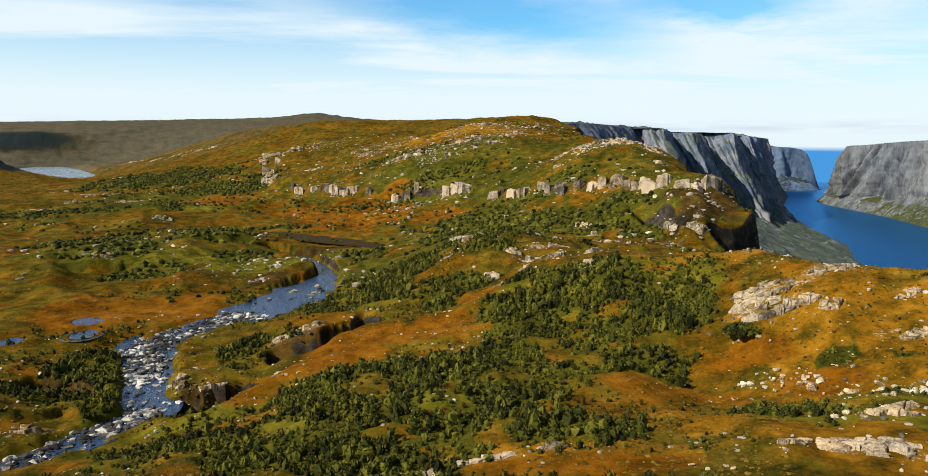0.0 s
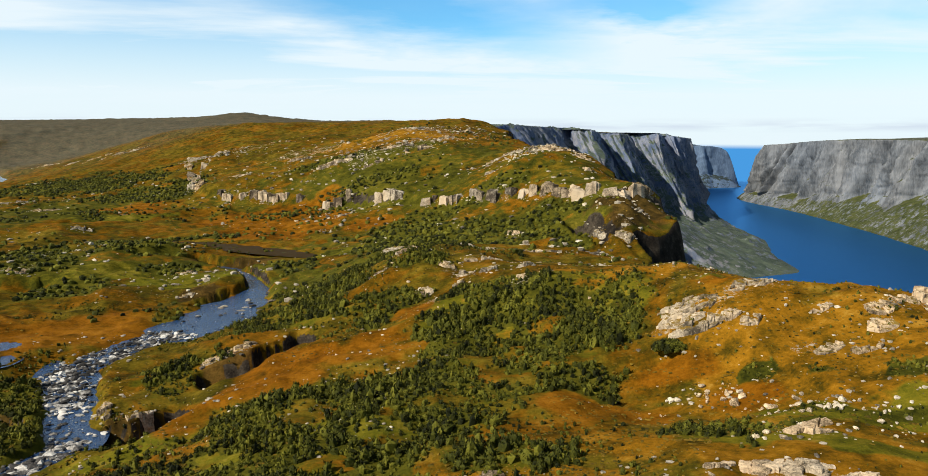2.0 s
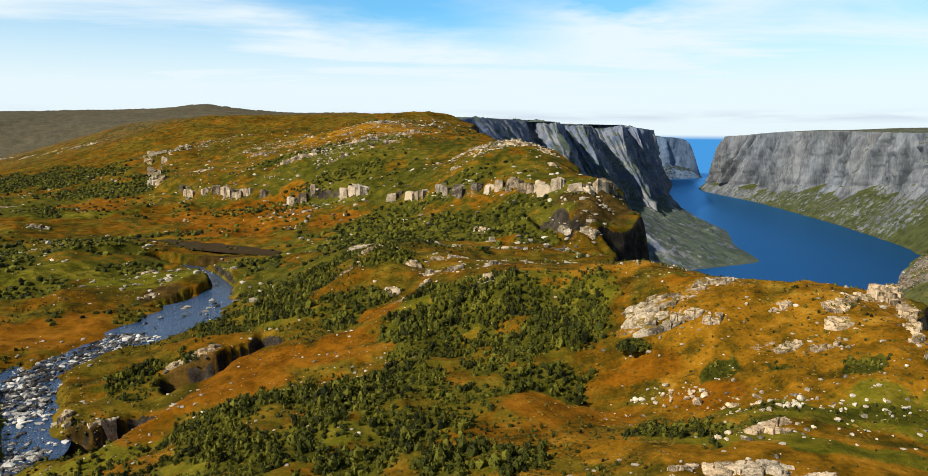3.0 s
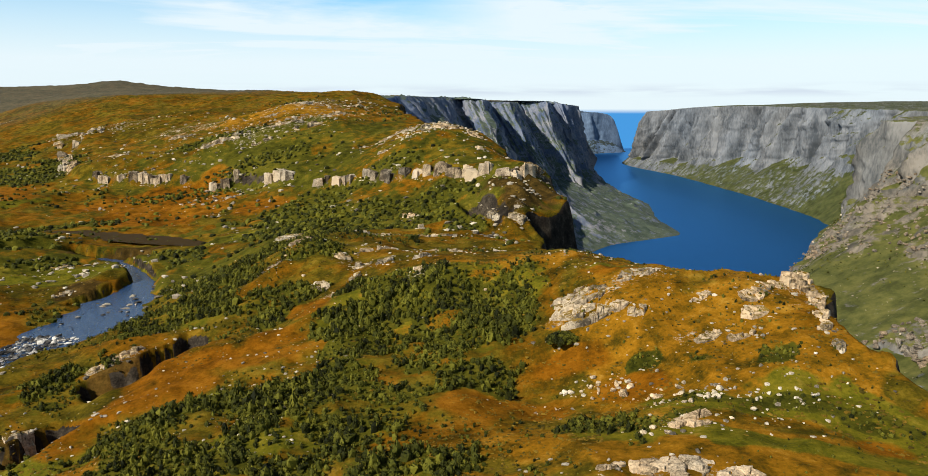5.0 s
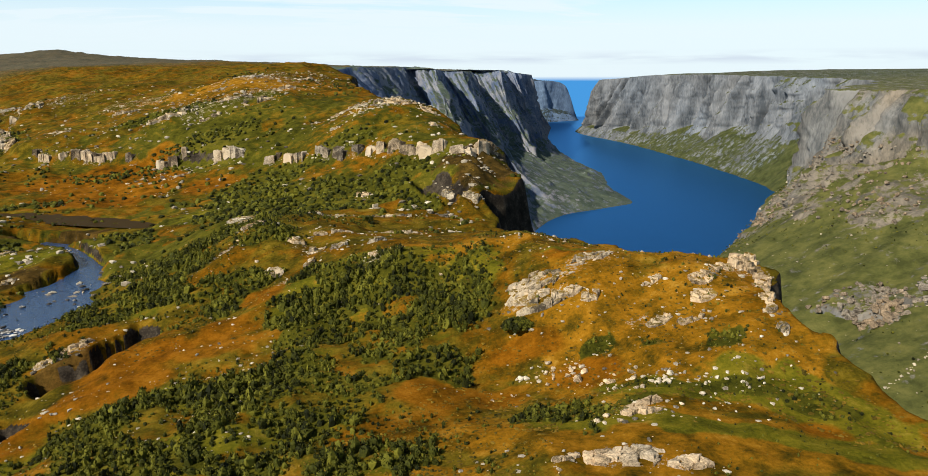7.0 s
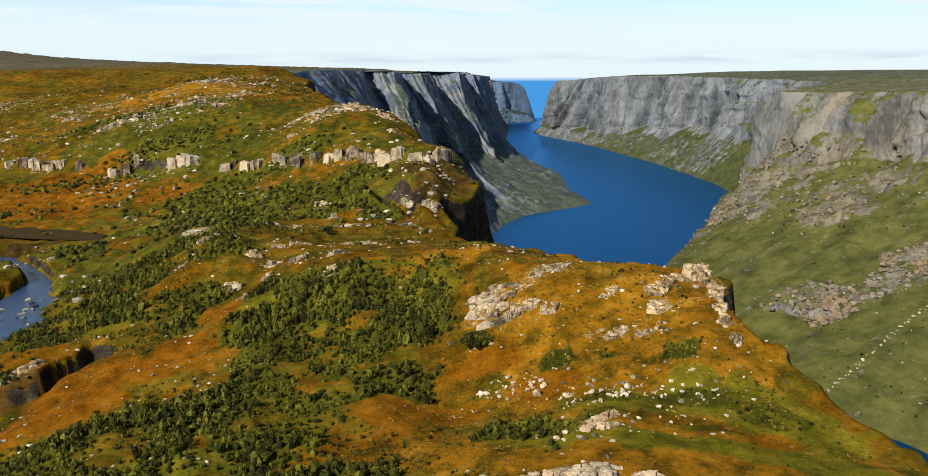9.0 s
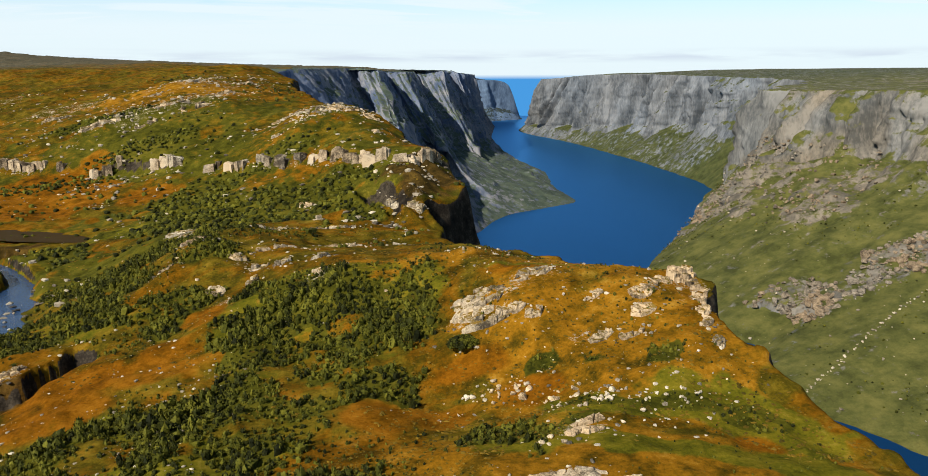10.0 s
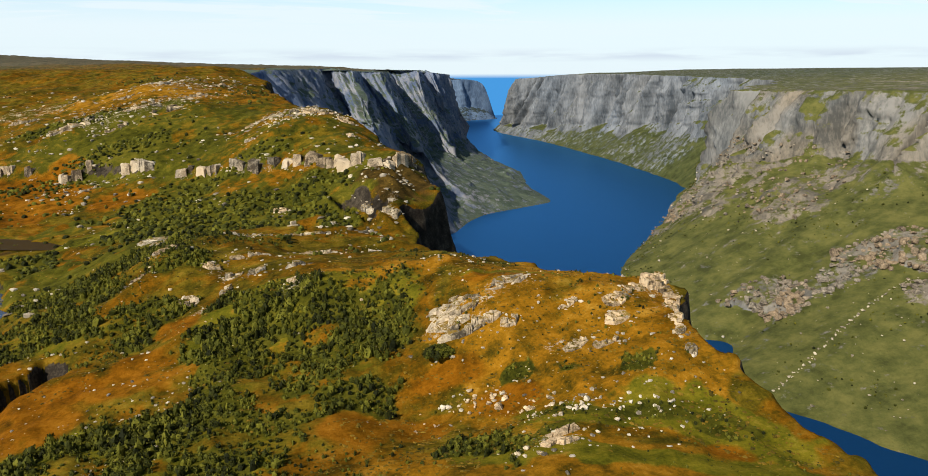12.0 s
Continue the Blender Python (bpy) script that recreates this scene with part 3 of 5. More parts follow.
def plateau(x, y):
    """The height of the moor without the gorge."""
    px, py, w, mean, soft = SURFACE
    x, y = np.asarray(x, float), np.asarray(y, float)
    z = np.full(x.shape, mean)
    for a, b, c in zip(px, py, w):
        z = z + c * np.sqrt((x - a) ** 2 + (y - b) ** 2 + soft * soft)
    r = np.hypot(x, y)
    far = np.clip(r / 250, 0.6, 5)
    z = z + ledge_step(x, y)
    hump = 1 - np.abs(fbm(x, y, 46, 4, 15)) * 2.2
    z = z + 2.6 * (hump - 0.55) * smooth(90, 170, r) + 1.6 * fbm(x, y, 24, 4, 1) + 1.5 * np.clip(far - 1, 0, 3) * fbm(x, y, 150, 4, 14) + 0.5 * fbm(x, y, 9, 3, 2)
    rough = np.clip(fbm(x, y, 60, 2, 6) * 2 + 0.3, 0, 1)
    z = z + rough * 1.6 * np.abs(fbm(x, y, 14, 3, 9))
    z = z - bank_drop(x, y)
    # rock ribs and clefts on the shoulder above the shaded cliff
    across, down = 0.97 * x + 0.25 * y, 0.97 * y - 0.25 * x
    ribs = smooth(1.25, 0.7, np.hypot((x - 116) / 36, (y - 376) / 44))
    z = z + ribs * 7.5 * (0.55 - 2.2 * np.abs(fbm(across, down * 0.3, 24, 3, 19)))
    d, along = to_line(x, y, [s[:2] for s in STREAM])
    half = np.interp(along, range(len(STREAM)), [s[2] for s in STREAM])
    level = np.interp(along, range(len(STREAM)), BROOK_Z)
    inside = smooth(1.35, 0.75, np.abs(d) / half + 0.5 * fbm(x, y, 12, 3, 11))
    z = z * (1 - inside) + (level - 0.5 + 0.5 * fbm(x, y, 4, 2, 12)) * inside
    tarn = smooth(1.15, 0.9, np.hypot((0.872 * (x + 783) + 0.489 * (y - 1395)) / 78, (-0.489 * (x + 783) + 0.872 * (y - 1395)) / 310) + 0.2 * fbm(x, y, 160, 3, 13))
    pool = smooth(1.15, 0.9, np.hypot((0.82 * (x + 95) - 0.57 * (y - 475)) / 56, (0.57 * (x + 95) + 0.82 * (y - 475)) / 9) + 0.3 * fbm(x, y, 20, 3, 16))
    z = z * (1 - pool) + (POOL_Z - 0.8) * pool
    for cx, cy, a, b, level in PUDDLES:
        d = np.hypot((x - cx) / a, (y - cy) / b) + 0.25 * fbm(x, y, 6, 2, 17)
        z = np.where(d < 1, np.minimum(z, level - 0.3), z + (level + 0.2 - z) * smooth(2.6, 1.1, d))
    return z * (1 - tarn) + (TARN_Z - 2.0) * tarn


def land(x, y):
    """The whole sheet: the moor, and past the brink the drop to the lake's bed."""
    d, along = to_line(x, y, BRINK)
    z = plateau(x, y)
    n = fbm(x, y, 26, 4, 21)
    s = d + np.where(along < 5.5, 4, 8) * n * smooth(30, 4, np.abs(d) * 0.5) + 2.2 * fbm(x, y, 6, 2, 22) * smooth(0, 5, d)
    s = np.where(along > 24.3, d + 30, s)
    sheer = 2.1 + 1.6 * smooth(12.3, 12.6, along) + 5.0 * smooth(5.8, 6.6, along) * smooth(9.6, 8.8, along)
    drop = np.where(s > 0, sheer * s * smooth(0, 16 / sheer, s) + 0.25 * s, 0)
    drop = np.minimum(drop, 95 + 0.62 * np.maximum(s, 0) + 400 * (along > 24.3))
    # broken ground on the shoulder above the brink
    z = z - 3.0 * smooth(-22, 2, s) * (along < 20.5)
    return np.maximum(z - drop, -25.0)


def polar_sheet():
    fine = np.arange(-41, 61.01, 0.125)
    az = np.radians(np.concatenate([np.arange(-180, -41, 4.6), fine, np.arange(61.8, 180, 4.6)]))
    r = np.concatenate([[0.0], np.geomspace(20, 72, 8), np.geomspace(75, 1500, 470), np.geomspace(1520, 6500, 95)])
    A, R = np.meshgrid(az, r)
    X, Y = R * np.sin(A), R * np.cos(A)
    Z = land(X, Y)
    rows, cols = X.shape
    i = np.arange(rows * cols).reshape(rows, cols)
    nxt = np.roll(i, -1, axis=1)
    quads = np.stack([i[:-1], nxt[:-1], nxt[1:], i[1:]], -1).reshape(-1, 4)
    deep = Z.ravel()[quads].max(1) < -20
    return X.ravel(), Y.ravel(), Z.ravel(), quads[~deep]


def mesh_from(name, verts, faces, mat, shade=True):
    """A mesh from arrays of equal faces."""
    me = bpy.data.meshes.new(name)
    verts, faces = np.asarray(verts, np.float32), np.asarray(faces, np.int32)
    k = faces.shape[1]
    me.vertices.add(len(verts))
    me.vertices.foreach_set("co", verts.ravel())
    me.loops.add(faces.size)
    me.loops.foreach_set("vertex_index", faces.ravel())
    me.polygons.add(len(faces))
    me.polygons.foreach_set("loop_start", np.arange(0, faces.size, k, dtype=np.int32))
    me.polygons.foreach_set("use_smooth", np.full(len(faces), shade))
    me.update(calc_edges=True)
    me.validate()
    if mat:
        me.materials.append(mat)
    return me


def upward(verts, quads):
    """The faces, turned so that most of them look up."""
    v = np.asarray(verts)[quads]
    n = np.cross(v[:, 1] - v[:, 0], v[:, 2] - v[:, 0])
    return quads if n[:, 2].sum() > 0 else quads[:, ::-1]


def layer(me, name, values):
    me.attributes.new(name, "FLOAT", "POINT").data.foreach_set("value", np.asarray(values, np.float32))


MOSSY = [(-60, 130, 20, 16), (-75, 145, 14, 10), (33, 564, 110, 16), (-30, 583, 66, 12), (50, 532, 61, 22), (22, 470, 47, 14), (-20, 650, 60, 10), (107, 457, 25, 9), (-150, 420, 90, 60), (-250, 640, 110, 90), (-120, 190, 30, 40), (0, 640, 90, 50), (60, 430, 90, 60), (110, 400, 50, 40), (60, 500, 70, 50), (-60, 620, 60, 40), (-30, 340, 50, 40), (-100, 140, 40, 30)]
# cover of the moor: x, y, half width, half depth
UPPER_SCRUB = [(-43, 369, 21, 40), (-14, 332, 24, 37), (9, 292, 14, 12), (-49, 289, 14, 21), (-31, 273, 12, 12), (-13, 264, 12, 8.5), (0, 257, 7.5, 9), (12, 224, 6.5, 8), (26, 228, 11, 8),
               (26, 214, 8, 6.5), (43, 219, 11, 9.5), (60, 212, 11.5, 11.5), (50, 199, 12, 7), (16, 203, 8.5, 7), (-70, 234, 10, 13), (-50, 195, 6, 5)]
LOWER_SCRUB = [(36, 187, 12.5, 10), (44, 175, 11, 7), (5, 174, 8, 13), (21, 169, 12, 5.5), (18, 154, 11, 10), (4, 157, 8.5, 6.5), (-13, 187, 12, 6), (-25, 184, 8, 8), (-34, 176, 9.5, 8), (-9, 164, 7, 12),
               (91, 149, 5, 5), (58, 130, 7, 8), (73, 131, 8, 3), (93, 126, 13.5, 2.5), (107, 114, 6, 3), (81, 158, 3.8, 2.8), (-34, 151, 10, 16), (-56, 148, 21, 15), (-108, 205, 12, 18),
               (-96, 191, 6, 10), (-24, 129, 30, 14), (20, 128, 14, 6), (105, 140, 3, 4)]
THICKETS = [(x, y, 1.22 * a, 1.22 * b) for x, y, a, b in UPPER_SCRUB + LOWER_SCRUB] + [(30, 203, 12, 10), (12, 190, 10, 12), (36, 236, 14, 8), (20, 243, 10, 9), (-5, 245, 10, 10), (50, 188, 7, 10)]
FAR_THICKETS = [(38, 405, 60, 36), (8, 468, 32, 46), (44, 427, 29, 30), (76, 419, 29, 20), (87, 372, 12, 20), (-203, 416, 33, 40), (-156, 360, 22, 14), (-159, 465, 20, 36), (-120, 409, 14, 10), (-137, 524, 26, 12),
                (-244, 621, 18, 38), (-226, 732, 58, 50), (-340, 860, 80, 100), (-60, 690, 50, 10), (-43, 603, 73, 14), (63, 500, 24, 10), (-55, 400, 16, 26), (-330, 560, 60, 30)]
# far hills in shadow, darkened by colour: x, y, half width, half depth
SHADED_HILLS = [(-1244, 1987, 205, 140), (-700, 1110, 90, 46), (-760, 1230, 70, 30)]
BOGS = [(-40, 223, 10, 17), (-25, 219, 14, 9), (-8, 223, 12, 9), (5, 241, 8, 9), (39, 156, 10, 10), (54, 153, 9, 9), (76, 152, 10, 6), (67, 169, 11, 5), (-142, 278, 19, 24), (-117, 297, 22, 24),
        (-35, 204, 18, 10), (-9, 212, 14, 7), (-58, 193, 8, 12), (-84, 555, 49, 44), (-20, 520, 22, 22), (-220, 640, 40, 40), (-99, 600, 60, 24), (21, 112, 19, 5), (101, 105, 5, 3), (134, 428, 11, 4), (97, 198, 15, 5)]
BARE = [(76, 187, 9, 7), (95, 188, 8, 6), (60, 104, 7, 4), (74, 122, 5, 4), (4, 308, 9, 7), (41, 238, 6, 6), (48, 240, 5, 4), (22, 275, 8, 8), (0, 700, 60, 30),
        (30, 790, 55, 30), (110, 545, 22, 9), (110, 360, 8, 18), (-187, 381, 8, 8), (-51, 241, 6, 4), (13, 247, 6, 4), (94, 158, 4, 3), (132, 164, 12, 9), (-190, 900, 50, 30), (-90, 790, 60, 20)]


DRY = [(85, 108, 42, 13), (100, 116, 24, 12), (95, 150, 45, 32), (70, 110, 50, 16), (110, 200, 34, 30), (60, 225, 40, 20), (118, 135, 12, 20), (112, 540, 30, 14), (20, 760, 80, 60), (20, 118, 30, 6)]


# peat banks, and places whose shade is painted dark brown
PEAT_SHADE = [(130, 392, 26, 26), (112, 372, 12, 14), (-118, 205, 12, 10), (-88, 436, 26, 8), (-92, 356, 9, 9), (-50, 233, 14, 4), (-70, 199, 8, 4)]
GRASS = [(85, 107, 45, 6), (104, 116, 30, 10), (88, 126, 18, 5), (100, 201, 22, 6), (60, 216, 30, 10), (30, 235, 30, 12), (-100, 385, 40, 14), (-150, 395, 50, 20),
         (30, 420, 80, 30), (110, 390, 40, 24), (-60, 175, 16, 10), (-20, 185, 16, 12), (70, 400, 60, 20), (-20, 150, 40, 10), (-230, 600, 60, 30)]


def cover(x, y, spots, edge=0.5):
    """0..1: how far inside the given oval spots a place lies, with a ragged rim."""
    out = np.zeros(np.shape(x))
    ragged = edge * fbm(x, y, 16, 4, 31)
    for cx, cy, a, b in spots:
        yaw = math.atan2(cx, cy)
        dx, dy = x - cx, y - cy
        u, v = dx * math.cos(yaw) - dy * math.sin(yaw), dx * math.sin(yaw) + dy * math.cos(yaw)
        out = np.maximum(out, smooth(1.25, 0.75, np.hypot(u / a, v / b) + ragged))
    return out


def build_ground():
    x, y, z, quads = polar_sheet()
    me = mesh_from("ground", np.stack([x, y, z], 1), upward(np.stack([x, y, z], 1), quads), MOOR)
    close = cover(x, y, THICKETS, 1.0) * smooth(-0.45, -0.2, fbm(x, y, 11, 3, 71))
    layer(me, "heath", (1 - 0.8 * cover(x, y, BOGS)) * np.clip(np.maximum.reduce([close, cover(x, y, FAR_THICKETS, 1.0)]) * 0.85 + 0.42 * cover(x, y, MOSSY, 0.9) + 0.45 * fbm(x, y, 90, 3, 41) * (y > 330) + 0.2 * smooth(360, 480, y) * smooth(1000, 800, y) + 0.18 * smooth(900, 1500, np.hypot(x, y)), 0, 1))
    layer(me, "dry", cover(x, y, DRY, 0.9))
    layer(me, "grass", np.maximum(cover(x, y, GRASS, 0.9), 0.5 * cover(x, y, THICKETS, 0.8) * (y < 290)))
    # painted dulling: greyer the farther the ground lies from the eye
    layer(me, "fell", (1 - 0.9 * cover(x, y, SHADED_HILLS, 0.4)) * 0.85 * smooth(1200, 1800, np.hypot(x, y) + 300 * fbm(x, y, 300, 3, 46)))
    layer(me, "bog", cover(x, y, BOGS))
    layer(me, "peat", cover(x, y, PEAT_SHADE, 0.8))
    # painted shadow over the far hills
    layer(me, "wood", cover(x, y, SHADED_HILLS, 0.15))
    d, along = to_line(x, y, BRINK)
    dl, _ = to_line(x, y, LEDGE)
    ledge = smooth(6, 1.5, np.abs(dl + 5 * fbm(x, y, 22, 3, 4))) * smooth(0.1, 0.4, fbm(x, y, 30, 2, 44) + 0.3)
    layer(me, "rock", np.clip(np.maximum.reduce([cover(x, y, BARE, 0.9) * 0.42, ledge * 0.5, smooth(9, 18, d + 6 * fbm(x, y, 10, 2, 45)) * 0.9]), 0, 1))
    return tagged(new("ground", me), "brown and ochre moorland of sedge, bog and heath", "ground", kind="structure")


build_ground()


def build_lake():
    r = np.concatenate([[0.0], np.geomspace(150, 6800, 40)])
    az = np.radians(np.arange(-20, 200, 2.0))
    A, R = np.meshgrid(az, r)
    X, Y = R * np.sin(A), R * np.cos(A)
    rows, cols = X.shape
    i = np.arange(rows * cols).reshape(rows, cols)
    quads = np.stack([i[:-1, :-1], i[1:, :-1], i[1:, 1:], i[:-1, 1:]], -1).reshape(-1, 4)
    flat = np.stack([X.ravel(), Y.ravel(), 0 * X.ravel()], 1)
    me = mesh_from("lake", flat, upward(flat, quads), LAKE)
    return tagged(new("lake", me), "deep blue fjord lake between high cliffs", "lake", kind="structure")


build_lake()


def spline(points, step):
    """Catmull-Rom through rows of numbers, resampled about every `step` metres of the first two."""
    p = np.array(points, float)
    p = np.vstack([2 * p[0] - p[1], p, 2 * p[-1] - p[-2]])
    out = []
    for a, b, c, d in zip(p, p[1:], p[2:], p[3:]):
        n = max(2, int(np.hypot(*(c - b)[:2]) / step))
        t = (np.arange(n) / n)[:, None]
        out.append(0.5 * (2 * b + (c - a) * t + (2 * a - 5 * b + 4 * c - d) * t * t + (3 * b - a - 3 * c + d) * t ** 3))
    return np.vstack(out + [p[-2:-1]])


def gorge_wall(name, label, stations, step, back, side, seed, relief=1.0, crags=(), mat=None, rib_size=150, rib_high=60, slack=((0, 1), (0.16, 0.16))):
    """A cliff wall. Stations: foot x, y; brink x, y, z; share of the height that is talus.
    Across it runs from the plateau over the brink, down buttressed rock and a talus of scrub to below the water."""
    s = spline(stations, step)
    foot, brink, zr, talus = s[:, :2], s[:, 2:4], s[:, 4], np.clip(s[:, 5], 0.05, 0.9)
    tang = np.gradient(brink * 0.5 + foot * 0.5, axis=0)
    tang /= np.linalg.norm(tang, axis=1)[:, None]
    out = np.stack([tang[:, 1], -tang[:, 0]], 1) * side
    way = np.concatenate([[0], np.cumsum(np.linalg.norm(np.diff(brink * 0.6 + foot * 0.4, axis=0), axis=1))])
    vb = -np.geomspace(1, back, 16)[::-1]
    vc = np.linspace(0, 1, 56)
    vt = np.linspace(0, 1, 68)[1:]
    cols = []
    W = way[:, None]
    # plateau
    inner = brink[:, None, :] - out[:, None, :] * -vb[None, :, None]
    zi = zr[:, None] + np.minimum(-vb[None, :] * 0.03, 18) + 5 * fbm(inner[..., 0], inner[..., 1], 160, 4, seed + 2) * smooth(0, 60, -vb[None, :])
    cols.append(np.concatenate([inner, zi[..., None]], -1))
    # rock face, then talus
    reach = np.linalg.norm(foot - brink, axis=1)[:, None]
    base_z = zr[:, None] * talus[:, None] + 14 * fbm(W, 0 * W, 120, 3, seed + 4)
    face_w = np.interp(brink[:, 1], *slack)[:, None] + 0.06 * fbm(W, 0 * W, 260, 2, seed + 5)
    zc = zr[:, None] + (base_z - zr[:, None]) * vc[None, :]
    along_c = face_w * (0.3 * vc[None, :] ** 0.55 + 0.7 * vc[None, :] ** 1.3)
    zt = base_z + (-2.5 - base_z) * (1 - (1 - vt[None, :]) ** 1.12)
    along_t = face_w + (1 - face_w) * vt[None, :] ** 0.95
    pos = np.concatenate([along_c, along_t], 1)
    zz = np.concatenate([zc, zt], 1)
    xy = brink[:, None, :] + (foot - brink)[:, None, :] * pos[..., None]
    hmask = np.concatenate([0.55 + 0.45 * smooth(0, 0.3, vc), 1 - 0.93 * smooth(0, 0.35, vt)])[None, :]
    rib = 1 - 2 * np.abs(fbm(W + 0.35 * zz, zz * 0.16, rib_size, 4, seed + 6))
    crack = np.abs(fbm(W - 0.06 * zz, zz * 0.12, 30, 4, seed + 7))
    lumps = fbm(W, zz * 1.1, 34, 4, seed + 8)
    steps_ = fbm(W * 0.25, zz + 20 * fbm(W, zz, 90, 2, seed + 3), 26, 3, seed + 9)
    off = relief * hmask * (rib_high * (rib - 0.55) - 30 * crack + 7 * lumps + 6 * steps_)
    off = off * np.clip(reach / 160, 0.35, 1.3)
    gul = np.concatenate([np.zeros(len(vc)), smooth(0, 0.3, vt) * smooth(1, 0.7, vt)])[None, :]
    crag = np.maximum(fbm(W + 0.5 * zz, zz * 0.9, 130, 4, seed + 12) - 0.12, 0) * smooth(-0.1, 0.3, fbm(W, zz, 300, 2, seed + 13))
    off = off + gul * relief * 45 * crag * (0.15 + 0.85 * smooth(1700, 1250, brink[:, 1]))[:, None]
    off = off + gul * relief * (10 * fbm(W + 0.3 * zz, zz * 0.3, 60, 4, seed + 10))
    bare = np.zeros(zz.shape)
    for cx, cy, wide in crags:
        bare = np.maximum(bare, smooth(1.2, 0.6, np.hypot(xy[..., 0] - cx, xy[..., 1] - cy) / wide + 0.7 * fbm(xy[..., 0], xy[..., 1], 60, 3, seed + 14)))
    knob = 26 * np.abs(fbm(W + 0.4 * zz, zz * 1.3, 48, 4, seed + 15)) + 9 * fbm(W, zz * 1.6, 17, 3, seed + 16)
    off = off + bare * knob * np.concatenate([np.full(len(vc), 0.25), np.ones(len(vt))])[None, :]
    zz = zz + bare * 7 * fbm(W, xy[..., 0], 24, 3, seed + 17)
    xy = xy + out[:, None, :] * off[..., None]
    follow = off[:, :1] * np.exp(vb[None, :] / (0.45 * rib_size))
    cols[0][..., :2] += out[:, None, :] * follow[..., None]
    cols.append(np.concatenate([xy, zz[..., None]], -1))
    grid = np.concatenate(cols, 1)
    rows, n = grid.shape[:2]
    i = np.arange(rows * n).reshape(rows, n)
    quads = np.stack([i[:-1, :-1], i[1:, :-1], i[1:, 1:], i[:-1, 1:]], -1).reshape(-1, 4)
    me = mesh_from(name, grid.reshape(-1, 3), upward(grid.reshape(-1, 3), quads), mat or CLIFF)
    layer(me, "rock", np.concatenate([np.full(zi.shape, 1.0), bare], 1).ravel())
    # painted haze: grows northward on the east wall, even on the other
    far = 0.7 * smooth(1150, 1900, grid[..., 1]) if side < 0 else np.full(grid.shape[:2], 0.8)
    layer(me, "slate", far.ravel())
    # turf that climbs the broken cliff foot and a gully in it
    gx, gy, gz = grid[..., 0], grid[..., 1], grid[..., 2]
    turf = smooth(235, 190, gz + 30 * fbm(gy, gz, 60, 3, seed + 21)) * smooth(860, 930, gy) * smooth(1330, 1200, gy) * (0.12 + 1.1 * fbm(gy + 0.5 * gz, gz, 26, 4, seed + 20))
    gully = smooth(34, 12, np.abs(gy - 960 - 0.25 * (gz - 200) + 14 * fbm(gz, gy, 40, 3, seed + 22))) * smooth(280, 255, gz)
    climb = smooth(250, 190, gz) * smooth(1330, 1420, gy) * smooth(1900, 1650, gy)
    layer(me, "green", (float(side < 0) * np.clip(np.maximum.reduce([turf, 0.8 * gully, 0.6 * climb]), 0, 1)).ravel())
    layer(me, "lush", ((1 - far) * float(side < 0) * smooth(-0.25, 0.35, fbm(grid[..., 1], grid[..., 2], 120, 3, seed + 19))).ravel())
    tagged(new(name, me), label, "cliff", kind="structure")
    return grid, np.concatenate([np.zeros(zi.shape), bare], 1)


